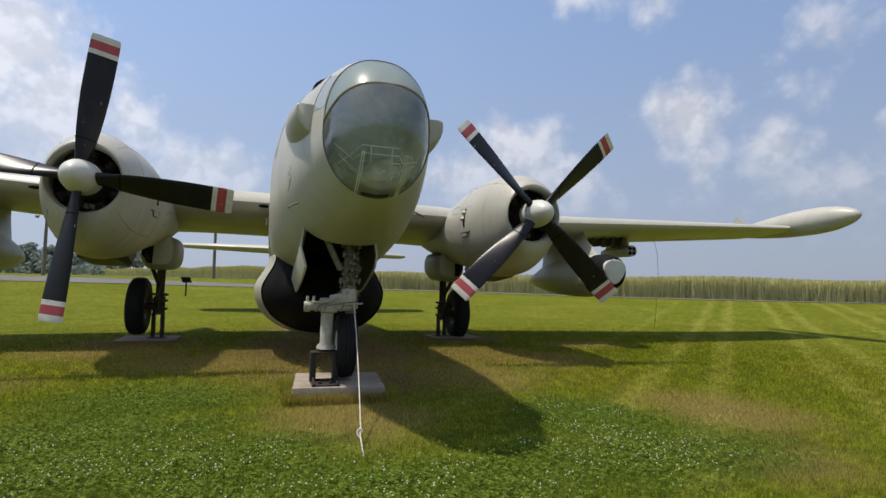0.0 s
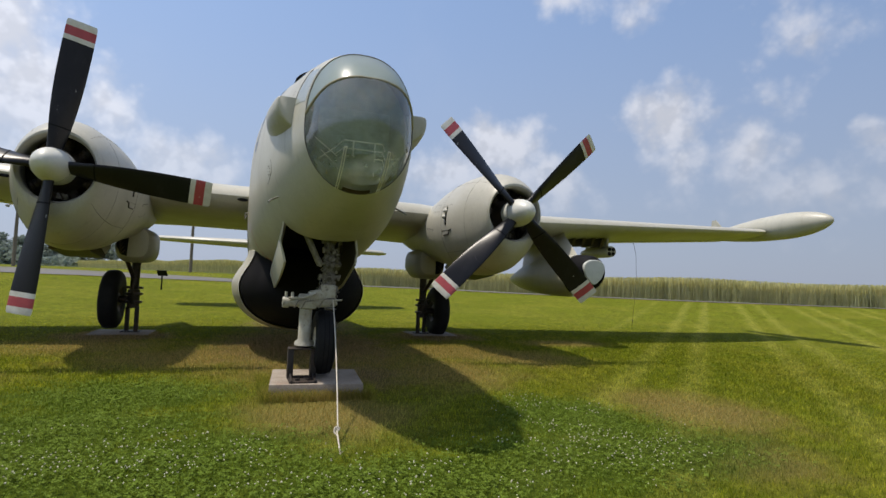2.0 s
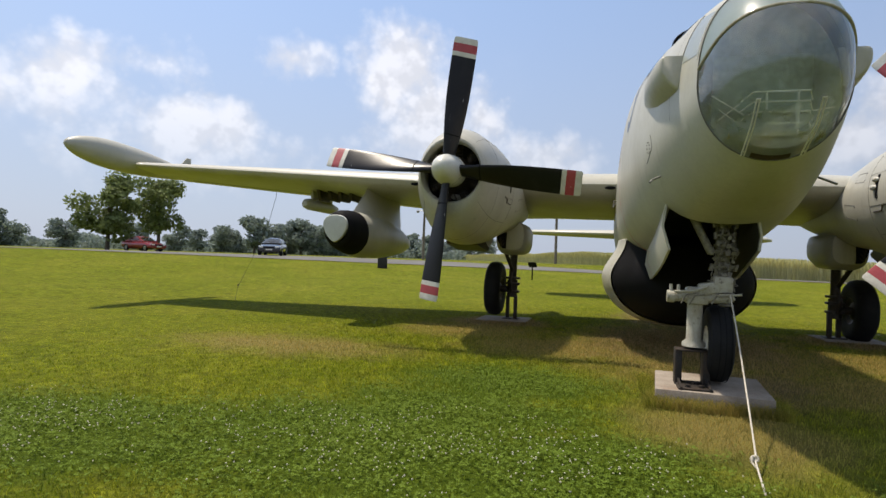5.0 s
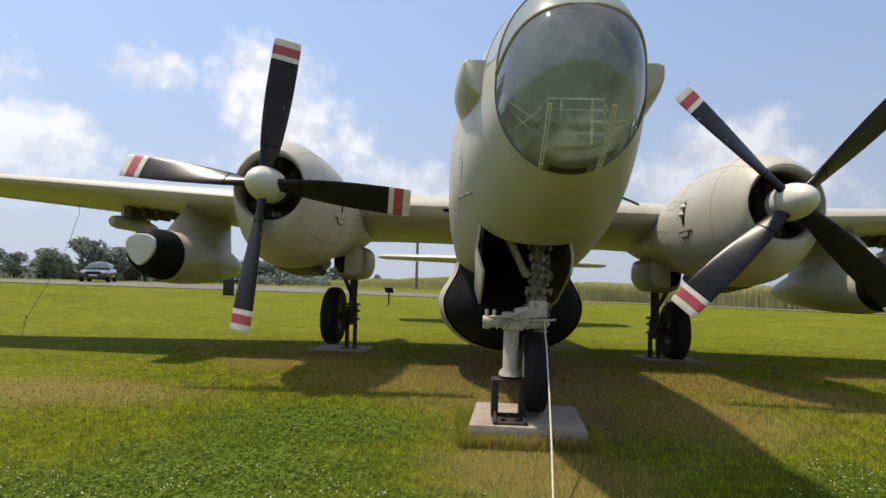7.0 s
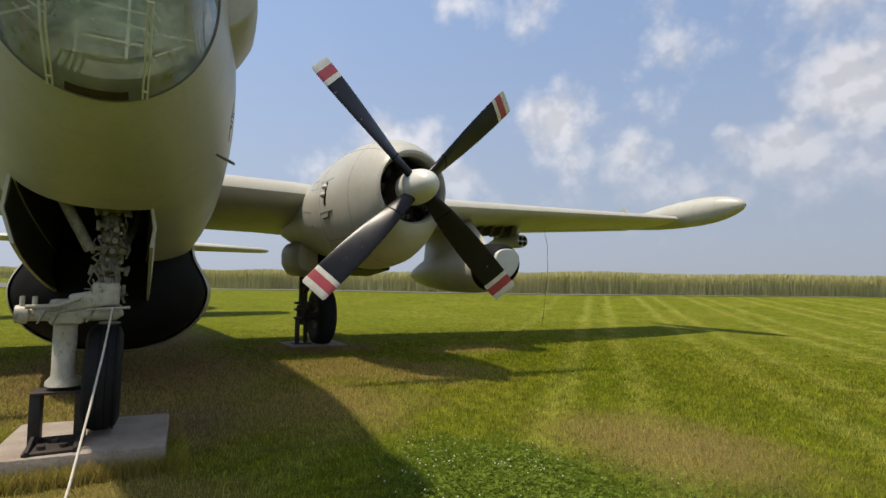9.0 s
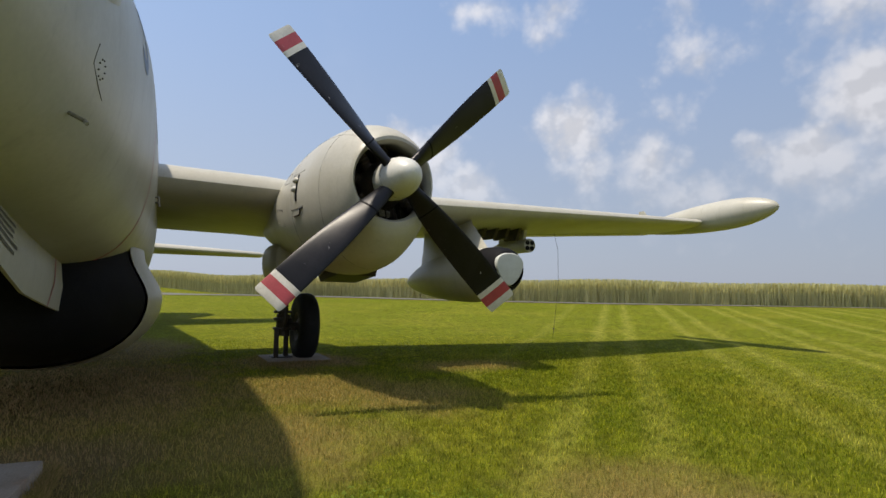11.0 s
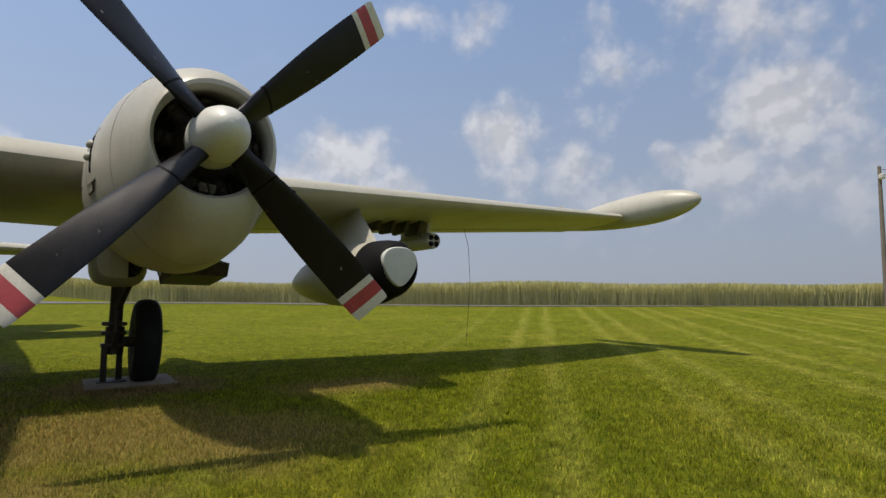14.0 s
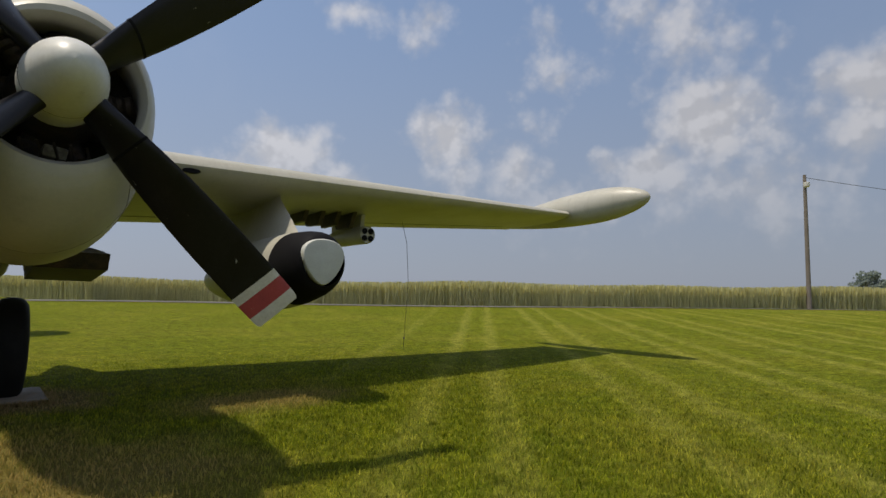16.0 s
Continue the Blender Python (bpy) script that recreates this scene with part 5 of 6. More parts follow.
for s in (-1, 1):
    main_stand = None
    for k, (x, y) in enumerate(((3.57, 5.15), (3.8, 5.3))):
        bm = bmesh.new()
        box(bm, (0.09, 0.09, 0.62), (s * x, y, 0.35), None, 0.006)
        ob = part("wheel_stand" if k == 0 else "post", bm, RUST, main_stand)
        if k == 0:
            main_stand = tagged(ob, "dark steel post stand under the main leg", "stand", group="stands under the main legs")
    bm = bmesh.new()
    box(bm, (0.42, 0.34, 0.02), (s * 3.69, 5.22, 0.065), None, 0.004)
    part("base_plate", bm, RUST, main_stand)

# tether from the nose leg to the ground
bm = bmesh.new()
rope_pts = [(0.10, -2.62, 1.27), (0.07, -3.1, 0.98), (0.03, -3.6, 0.69), (-0.02, -4.15, 0.38), (-0.075, -4.66, 0.14), (-0.09, -4.72, 0.11), (-0.10, -4.9, 0.06), (-0.11, -5.12, 0.0)]
tube(bm, rope_pts, 0.0075, 8)
rope = part("tether_rope", bm, ROPE)
tagged(rope, "taut pale rope tied from nose gear to the ground", "rope")
bm = bmesh.new()
for k in range(3):
    tube(bm, ring_points((-0.085, -4.70 + 0.025 * k, 0.12 - 0.01 * k), (0, 1, -0.45), 0.02, 10), 0.009, 6, closed=True)
tube(bm, [(-0.085, -4.7, 0.12), (-0.11, -4.72, 0.14), (-0.12, -4.74, 0.10), (-0.09, -4.78, 0.07)], 0.008, 6)
part("knot", bm, ROPE, rope)

# thin wires from the wings to the ground
CABLE = material("thin_cable", (0.05, 0.05, 0.05), 0.6)
for pts in ([(11.1, 5.5, 3.5), (11.15, 5.6, 3.15), (11.44, 5.8, 2.7), (11.98, 6.45, 1.86), (12.4, 7.1, 0.94), (12.8, 7.7, 0.3), (12.96, 7.95, 0.0)],
            [(-11.25, 5.6, 3.7), (-11.3, 5.75, 3.4), (-11.6, 5.85, 2.6), (-12.1, 5.9, 1.6), (-12.55, 5.9, 0.75), (-12.7, 5.9, 0.5), (-12.8, 5.9, 0.0)]):
    bm = bmesh.new()
    tube(bm, pts, 0.006, 6)
    wire = part("ground_wire", bm, CABLE)
    tagged(wire, "thin dark wire hanging from wing to grass", "wire", group="wing wires")
    bm = bmesh.new()
    tube(bm, [pts[-2], tuple(Vector(pts[-2]) + Vector((0, 0, 0.05)))], 0.025, 8)
    part("clip", bm, CABLE, wire)


# ---- road, field and distance ----
ROAD = [(-150, -70, 6), (-80, -8, 6), (-50, 12, 6), (-31, 24.5, 5.5), (-13, 35, 5), (-2, 38.8, 4.6), (7, 38.6, 3.8), (14, 35, 2.8), (20, 29.5, 1.8), (33, 19.2, 1.5), (60, 1.0, 1.5), (130, -46, 1.5)]


def along(rows, steps):
    """A smooth run through rows of x, y, width."""
    rows = [np.array(r, float) for r in rows]
    rows = [2 * rows[0] - rows[1]] + rows + [2 * rows[-1] - rows[-2]]
    got = []
    for k in range(1, len(rows) - 2):
        for s in np.linspace(0, 1, steps, endpoint=False):
            a, b, c, d = rows[k - 1:k + 3]
            got.append(0.5 * (2 * b + (c - a) * s + (2 * a - 5 * b + 4 * c - d) * s * s + (3 * b - a - 3 * c + d) * s ** 3))
    got.append(rows[-2])
    return got


run = along(ROAD, 14)
bm = bmesh.new()
loops, edge = [], []
for k, (x, y, w) in enumerate(run):
    d = Vector(run[min(k + 1, len(run) - 1)][:2]) - Vector(run[max(k - 1, 0)][:2])
    d.normalize()
    nrm = Vector((-d.y, d.x))
    row = []
    for f in (-0.5, -0.25, 0, 0.25, 0.5):
        p = Vector((x, y)) + nrm * w * f
        row.append((p.x, p.y, ground_height(p.x, p.y) + 0.05 - 0.03 * abs(f)))
    loops.append(row)
    edge.append(Vector((x, y)) + nrm * (w * 0.5 + 0.25))
loft(bm, loops, closed=False)
road = part("road", bm, ASPHALT)
tagged(road, "pale grey asphalt road along the lawn and field", "road", kind="structure")


def stalk_material(name, low, high, z0, z1):
    m = bpy.data.materials.new(name)
    m.use_nodes = True
    n, l = m.node_tree.nodes, m.node_tree.links
    b = n["Principled BSDF"]
    b.inputs["Roughness"].default_value = 0.8
    g = n.new("ShaderNodeNewGeometry")
    tc, ns = n.new("ShaderNodeTexCoord"), n.new("ShaderNodeTexNoise")
    ns.inputs["Scale"].default_value, ns.inputs["Detail"].default_value = 0.4, 8
    l.new(tc.outputs["Object"], ns.inputs["Vector"])
    mix = n.new("ShaderNodeMix")
    mix.data_type = "RGBA"
    mix.inputs["A"].default_value, mix.inputs["B"].default_value = (*low, 1), (*high, 1)
    l.new(ns.outputs[0], mix.inputs["Factor"])
    hue = n.new("ShaderNodeHueSaturation")
    mr = n.new("ShaderNodeMapRange")
    mr.inputs["To Min"].default_value, mr.inputs["To Max"].default_value = 0.75, 1.25
    l.new(g.outputs["Random Per Island"], mr.inputs["Value"])
    l.new(mr.outputs[0], hue.inputs["Value"])
    l.new(mix.outputs["Result"], hue.inputs["Color"])
    l.new(hue.outputs[0], b.inputs["Base Color"])
    return m


def leaf_material(name, dark, light):
    m = stalk_material(name, dark, light, 0, 1)
    n, l = m.node_tree.nodes, m.node_tree.links
    b, t, mx = n["Principled BSDF"], n.new("ShaderNodeBsdfTranslucent"), n.new("ShaderNodeMixShader")
    l.new(b.inputs["Base Color"].links[0].from_socket, t.inputs[0])
    mx.inputs[0].default_value = 0.4
    l.new(b.outputs[0], mx.inputs[1])
    l.new(t.outputs[0], mx.inputs[2])
    l.new(mx.outputs[0], n["Material Output"].inputs[0])
    return m


STALK = leaf_material("crop_stalk", (0.46, 0.47, 0.25), (0.55, 0.53, 0.29))
EAR = leaf_material("crop_ear", (0.52, 0.50, 0.22), (0.63, 0.58, 0.28))


def quads_object(name, verts, faces, mats, index=None):
    me = bpy.data.meshes.new(name)
    verts, faces = np.asarray(verts, np.float32), np.asarray(faces, np.int32)
    me.vertices.add(len(verts))
    me.vertices.foreach_set("co", verts.ravel())
    k = faces.shape[1]
    me.loops.add(faces.size)
    me.loops.foreach_set("vertex_index", faces.ravel())
    me.polygons.add(len(faces))
    me.polygons.foreach_set("loop_start", np.arange(0, faces.size, k, dtype=np.int32))
    if index is not None:
        me.polygons.foreach_set("material_index", np.asarray(index, np.int32))
    for mm in mats:
        me.materials.append(mm)
    me.update(calc_edges=True)
    me.validate()
    return new(name, me)


CROP = 1.45
FIELD_EDGE = [Vector(p) for p in ((-42, 150), (-27, 112), (-12, 78), (-1, 55), (5, 47))] + [p for p in edge if p.x > 9.5 and p.y > -44]
seg = [((b - a).length) for a, b in zip(FIELD_EDGE, FIELD_EDGE[1:])]
cum = np.concatenate([[0], np.cumsum(seg)])
ex, ey = np.array([p.x for p in FIELD_EDGE]), np.array([p.y for p in FIELD_EDGE])
rng = np.random.default_rng(3)
N = 140000
# thicker where the edge lies nearer
u = rng.random(N) * cum[-1] * 0.85
px_, py_ = np.interp(u, cum, ex), np.interp(u, cum, ey)
depth = rng.random(N) ** 1.4 * 3.0
away = np.stack([px_ - 1.0, py_ + 6.0], 1)
away /= np.linalg.norm(away, axis=1)[:, None]
bx, by = px_ + away[:, 0] * depth, py_ + away[:, 1] * depth
bz = np.array([ground_height(a, b) for a, b in zip(bx, by)])
hgt = CROP * (0.7 + 0.42 * rng.random(N)) + 0.12 * np.sin(u * 0.35) * np.sin(u * 0.13 + 1)
ang = rng.random(N) * np.pi
wd = 0.008 + 0.013 * rng.random(N)
lx, ly = (rng.random(N) - 0.5) * 0.3, (rng.random(N) - 0.5) * 0.3
V = np.zeros((N, 8, 3))
for j, (f, k) in enumerate(((0, 1.0), (0.84, 0.7))):
    for q, sg in enumerate((-1, 1)):
        V[:, 2 * j + q] = np.stack([bx + lx * f + sg * wd * k * np.cos(ang), by + ly * f + sg * wd * k * np.sin(ang), bz + hgt * f], 1)
for j, (f, k) in enumerate(((0.8, 2.2), (1.0, 1.2))):
    for q, sg in enumerate((-1, 1)):
        V[:, 4 + 2 * j + q] = np.stack([bx + lx * f * 1.1 + sg * wd * k * np.cos(ang), by + ly * f * 1.1 + sg * wd * k * np.sin(ang), bz + hgt * f], 1)
base_ = np.arange(N)[:, None] * 8
F = np.concatenate([base_ + [0, 1, 3, 2], base_ + [4, 5, 7, 6]])
crop = quads_object("crop_stalks", V.reshape(-1, 3), F, [STALK, EAR], np.r_[np.zeros(N), np.ones(N)])
tagged(crop, "tall pale green grain stalks with yellow ears", "crop", kind="stuff")

bm = bmesh.new()
random.seed(8)
loops = []
for k, p in enumerate(FIELD_EDGE):
    d = Vector((p.x - 1.0, p.y + 6.0)).normalized()
    row = []
    for dist, h in ((1.2, 0.0), (1.6, CROP * 0.8), (4, CROP * 0.92), (12, CROP * 0.94), (40, CROP * 0.97), (150, CROP), (700, CROP)):
        q = p + d * dist
        row.append((q.x, q.y, ground_height(q.x, q.y) + h + (random.uniform(-0.05, 0.05) if h else 0)))
    loops.append(row)
loft(bm, loops, closed=False)
field = part("grain_field", bm, EAR)
tagged(field, "wide field of ripening yellow-green grain", "field", kind="structure")


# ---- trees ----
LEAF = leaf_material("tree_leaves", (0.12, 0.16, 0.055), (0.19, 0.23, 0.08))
# far leaves: distance haze is mixed into the colour, paler and bluer
LEAF_HAZED = leaf_material("hazed_leaves", (0.17, 0.215, 0.185), (0.205, 0.25, 0.215))
BARK = material("bark", (0.12, 0.10, 0.08), 0.9, 0, (0.08, 0.065, 0.05), 0.5, 0.2, 3, 30)


def tree(name, height, width, seed, leaves=3200, leaf=0.2, mat=None, bare=0.18):
    """A tapered trunk with limbs, and a crown of many small leaf tufts in uneven heaps."""
    rnd = np.random.default_rng(seed)
    bm = bmesh.new()
    top = height * 0.72
    tube(bm, [(0, 0, -0.2), (0.05, 0.02, height * 0.2), (-0.04, 0.05, top * 0.6), (0.03, 0, top)], [height * 0.03, height * 0.023, height * 0.015, height * 0.006], 9)
    heaps = []
    for k in range(17):
        a = rnd.random() * 2 * math.pi
        z = bare + (0.93 - bare) * rnd.random() ** 0.85
        span_ = math.sin(math.pi * min(max((z - bare * 0.6) / (1.05 - bare * 0.6), 0), 1)) ** 0.7
        r = width * 0.5 * span_ * (0.3 + 0.55 * rnd.random())
        c = np.array([r * math.cos(a), r * math.sin(a), z * height])
        heaps.append((c, width * (0.14 + 0.12 * rnd.random())))
        if k % 2 == 0:
            tube(bm, [(0, 0, max(c[2] * 0.55, height * 0.12)), (c[0] * 0.5, c[1] * 0.5, c[2] * 0.8), tuple(c)], [height * 0.011, height * 0.007, height * 0.003], 6)
    ob = part(name, bm, BARK)
    trunk = part("trunk", bmesh.new(), BARK, ob)
    trunk.data, ob_mesh = ob.data, ob.data
    holder = empty(name)
    bpy.data.objects.remove(ob)
    trunk.parent = holder
    n = leaves
    which = rnd.integers(0, len(heaps), n)
    c = np.array([h[0] for h in heaps])[which]
    rad = np.array([h[1] for h in heaps])[which]
    d = rnd.normal(size=(n, 3))
    d /= np.linalg.norm(d, axis=1)[:, None]
    p = c + d * (rad * (0.55 + 0.55 * rnd.random(n) ** 0.7))[:, None] * [1, 1, 0.8]
    t1 = rnd.normal(size=(n, 3))
    t1 /= np.linalg.norm(t1, axis=1)[:, None]
    t2 = np.cross(t1, d)
    t2 /= np.linalg.norm(t2, axis=1)[:, None] + 1e-6
    sz = leaf * (0.6 + 0.8 * rnd.random(n))[:, None]
    V = np.stack([p - t1 * sz, p + t2 * sz * 0.6, p + t1 * sz, p - t2 * sz * 0.6], 1).reshape(-1, 3)
    F = np.arange(n)[:, None] * 4 + [0, 1, 2, 3]
    crown = quads_object("crown", V, F, [mat or LEAF])
    crown.parent = holder
    return holder


def placed(az, dist):
    x, y = -0.8 + dist * math.sin(radians(az)), -9.0 + dist * math.cos(radians(az))
    return x, y, ground_height(x, y)


near_a = tree("roadside_tree", 7.6, 6.5, 11, 5200, 0.2)
near_b = tree("roadside_tree", 7.9, 6.0, 12, 5200, 0.2)
for ob, az, dist in ((near_a, -48.3, 66), (near_b, -44.3, 70)):
    ob.matrix_world = pose(*placed(az, dist))
    tagged(ob, "leafy green tree standing beside the road", "tree", group="roadside trees")
lone = tree("field_tree", 5.2, 5.4, 21, 4200, 0.2, LEAF_HAZED, 0.1)
lone.matrix_world = pose(*placed(75.9, 120))
tagged(lone, "lone rounded tree beyond the grain field", "tree")
lone_b = copy_thing(lone, Matrix())
lone_b.matrix_world = pose(*placed(79.3, 112), 0, 0, 130) @ Matrix.Diagonal((1.25, 1.25, 1.1, 1))
tagged(lone_b, "lone rounded tree beyond the grain field", "tree")
kinds = [tree("far_tree", 9.5, 9, 31 + k, 2200, 0.4, LEAF_HAZED, 0.08) for k in range(3)]
random.seed(12)
ROW = [(-42.5, 190, 0.85), (-40.6, 205, 0.75), (-38.6, 190, 0.95), (-37.2, 210, 0.8), (-35.6, 185, 1.15), (-34.2, 190, 1.1), (-32.6, 200, 1.1), (-31.2, 195, 1.2), (-29.6, 195, 1.15), (-28.1, 205, 1.1), (-26.8, 215, 1.0), (-25.2, 220, 1.0),
       (-23.8, 215, 0.95), (-22.3, 225, 0.95), (-20.9, 225, 1.0), (-19.4, 220, 1.0), (-18.2, 230, 0.95), (-16.8, 235, 0.9), (-15.3, 240, 0.8), (-14.2, 240, 0.8), (-12.7, 230, 1.0), (-10.2, 240, 0.55), (-45.5, 200, 0.8), (-51, 190, 0.9), (-55, 190, 1.0)]
for k, (az, dist, sc) in enumerate(ROW):
    m = pose(*placed(az, dist), 0, 0, random.uniform(0, 360)) @ Matrix.Diagonal((sc * 1.15, sc * 1.15, sc, 1))
    if k < 3:
        ob = kinds[k]
    else:
        ob = copy_thing(kinds[k % 3], Matrix())
    ob.matrix_world = m
    tagged(ob, "distant hazy green tree in the far wood edge", "tree", group="far row of trees")
# low growth under the far trees
rnd = np.random.default_rng(5)
n = 15000
az = np.radians(rnd.uniform(-60, -14.5, n))
dist = rnd.uniform(205, 250, n)
hx, hy = -0.8 + dist * np.sin(az), -9 + dist * np.cos(az)
hz = 1.4 + rnd.random(n) ** 1.2 * (3.6 + 1.6 * np.sin(az * 60) * np.sin(az * 23))
sz = rnd.uniform(0.35, 0.9, n)
t1 = rnd.normal(size=(n, 3))
t1 /= np.linalg.norm(t1, axis=1)[:, None]
t2 = np.cross(t1, rnd.normal(size=(n, 3)))
t2 /= np.linalg.norm(t2, axis=1)[:, None]
p = np.stack([hx, hy, hz], 1)
V = np.stack([p - t1 * sz[:, None], p + t2 * sz[:, None] * 0.7, p + t1 * sz[:, None], p - t2 * sz[:, None] * 0.7], 1).reshape(-1, 3)
hedge = quads_object("far_undergrowth", V, np.arange(n)[:, None] * 4 + [0, 1, 2, 3], [LEAF_HAZED])
tagged(hedge, "dense green undergrowth along the far wood", "undergrowth", kind="stuff")


# ---- poles, signs, cars ----
def utility_pole(name, base, height, lamp, label):
    bm = bmesh.new()
    tube(bm, [(0, 0, -0.3), (0, 0, height * 0.5), (0.02, 0, height)], [0.16, 0.14, 0.11], 10)
    ob = part(name, bm, WOOD_POLE)
    ob.location = base
    if lamp:
        bm = bmesh.new()
        tube(bm, [(0, 0, height - 0.4), (-0.5, 0, height - 0.25), (-0.7, 0, height - 0.3)], 0.03, 6)
        lathe(bm, [(height - 0.25, 0.05), (height - 0.3, 0.16), (height - 0.42, 0.18), (height - 0.5, 0.1)], (-0.75, 0, 0), "z", 12, caps=(True, True))
        part("lamp_head", bm, METAL, ob)
    return tagged(ob, label, "pole")


p = placed(-19.3, 60)
utility_pole("lamp_pole", p, 5.6, True, "thin wooden lamp pole beside the road")
p = placed(-5.8, 60)
utility_pole("utility_pole", p, 7.0, False, "thin bare wooden pole beside the road")
PX_, PY_ = 49.4, 9.1
pole = utility_pole("utility_pole", (PX_, PY_, ground_height(PX_, PY_)), 9.7, False, "tall weathered wooden utility pole at the field edge")
bm = bmesh.new()
lathe(bm, [(8.75, 0.12), (8.83, 0.2), (9.08, 0.21), (9.13, 0.1)], (-0.18, -0.18, 0), "z", 12, caps=(True, True))
part("transformer", bm, WHITE, pole)
bm = bmesh.new()
tube(bm, [(-0.05, 0, 9.5), (0.05, 0, 9.5)], 0.05, 8)
part("insulator", bm, METAL, pole)
bm = bmesh.new()
a = Vector((PX_, PY_, ground_height(PX_, PY_) + 9.5))
far_end = a + Vector((42, -24, -1.6))
tube(bm, [a.lerp(far_end, f) + Vector((0, 0, -2.6 * f * (1 - f))) for f in np.linspace(0, 1, 12)], 0.018, 6)
wire = part("power_line", bm, CABLE)
tagged(wire, "dark overhead power line sagging from the pole", "wire")

x, y = -5.9, 25.6
sign_ob = empty("information_sign", pose(x, y, ground_height(x, y), 0, 0, -10))
tagged(sign_ob, "small dark slanted information sign on a post", "sign")
bm = bmesh.new()
box(bm, (0.07, 0.07, 0.85), (0, 0, 0.42), None, 0.006)
part("post", bm, BLACK, sign_ob)
bm = bmesh.new()
box(bm, (0.52, 0.04, 0.42), (0, 0, 0.95), pose(0, 0, 0, 45), 0.006)
part("panel", bm, BLACK, sign_ob)

x, y = -16.4, 26.5
bm = bmesh.new()
box(bm, (0.66, 0.3, 1.05), (0, 0, 0.5), None, 0.015)
block = part("marker_block", bm, material("black_block", (0.012, 0.012, 0.013), 0.6, 0, (0.02, 0.02, 0.02), 0.1, 0.2), None)
block.matrix_world = pose(x, y, ground_height(x, y), 0, 0, 22)
tagged(block, "plain black upright block standing on the lawn", "marker")

x, y, z = placed(68.6, 210)
barn = empty("farm_shed", pose(x, y, z, 0, 0, 20))
tagged(barn, "small shed with orange-red roof beyond the field", "shed")
bm = bmesh.new()
box(bm, (4, 3, 2.4), (0, 0, 1.2))
part("wall", bm, WHITE, barn)
bm = bmesh.new()
prism(bm, [(-1.8, 2.35), (0, 3.4), (1.8, 2.35)], -2.2, 2.2, "x")
part("roof", bm, material("red_roof", (0.32, 0.12, 0.07), 0.8, 0, (0.24, 0.09, 0.06)), barn)


def car(name, paint, at, turn, label):
    ob = empty(name, pose(*at, 0, 0, turn))
    tagged(ob, label, "car", group="cars on the road")
    bm = bmesh.new()
    lower = [(-2.25, 0.5, 0.45, 0.78), (-2.2, 0.28, 0.72, 0.84), (-1.6, 0.22, 0.84, 0.89), (-0.8, 0.2, 0.95, 0.9), (0.6, 0.2, 0.97, 0.9), (1.6, 0.22, 1.0, 0.89), (2.15, 0.3, 0.98, 0.84), (2.25, 0.45, 0.85, 0.78)]
    loft(bm, [egg(y, 0, zb, zt, hw, (zb + zt) / 2, 24, 4, 4) for y, zb, zt, hw in lower], caps=(True, True))
    loft(bm, [egg(y, 0, 0.85, zt, hw, 0.95, 24, 3.2, 3) for y, zt, hw in ((-0.95, 0.98, 0.78), (-0.15, 1.38, 0.68), (0.5, 1.45, 0.66), (1.1, 1.4, 0.66), (1.75, 1.02, 0.74))], caps=(True, True))
    part("body", bm, paint, ob)
    for y0, y1, z0, z1 in ((-0.92, -0.2, 1.0, 1.37),):
        bm = bmesh.new()
        loft(bm, [[(-0.66, y0 - 0.02, z0), (0.66, y0 - 0.02, z0)], [(-0.55, y1 - 0.03, z1 - 0.02), (0.55, y1 - 0.03, z1 - 0.02)]], closed=False)
        part("windscreen", bm, PANE, ob)
    for s in (-1, 1):
        bm = bmesh.new()
        loft(bm, [[(s * 0.755, -0.5, 1.0), (s * 0.755, 1.3, 1.02)], [(s * 0.665, -0.05, 1.34), (s * 0.665, 1.0, 1.34)]], closed=False)
        part("side_window", bm, PANE, ob)
        bm = bmesh.new()
        box(bm, (0.34, 0.12, 0.14), (s * 0.6, -2.18, 0.66), pose(0, 0, 0, 0, 0, s * 18), 0.03)
        part("headlight", bm, material("headlight", (0.7, 0.72, 0.74), 0.15, 0, None, 0, 0.05), ob)
        bm = bmesh.new()
        box(bm, (0.18, 0.1, 0.13), (s * 0.98, -0.55, 1.02), None, 0.03)
        part("mirror", bm, paint, ob)
        for y in (-1.4, 1.4):
            bm = bmesh.new()
            lathe(bm, [(-0.1, 0.2), (-0.11, 0.3), (-0.06, 0.33), (0.06, 0.33), (0.11, 0.3), (0.1, 0.2)], (s * 0.8, y, 0.33), "x", 20)
            wheel = part("wheel", bm, TYRE, ob)
            bm = bmesh.new()
            lathe(bm, [(s * 0.09, 0.01), (s * 0.1, 0.1), (s * 0.085, 0.21)], (s * 0.8, y, 0.33), "x", 16)
            part("rim", bm, METAL, wheel)
    bm = bmesh.new()
    box(bm, (0.95, 0.06, 0.1), (0, -2.24, 0.62), None, 0.02)
    part("grille", bm, BLACK, ob)
    bm = bmesh.new()
    box(bm, (0.5, 0.02, 0.11), (0, -2.28, 0.46))
    part("number_plate", bm, WHITE, ob)
    return ob


DARK_PAINT = material("dark_car_paint", (0.03, 0.033, 0.04), 0.2, 0.3, None, 0, 0.05, 1, 10, 0.5)
RED_PAINT = material("red_car_paint", (0.22, 0.02, 0.03), 0.22, 0.2, None, 0, 0.05, 1, 10, 0.5)
car("parked_car", DARK_PAINT, placed(-34.4, 47), 26, "dark grey saloon car standing on the road")
car("parked_car", RED_PAINT, placed(-45.5, 62), 80, "dark red car standing on the road")


# ---- grass and clover ----
BLADES = blade_material()
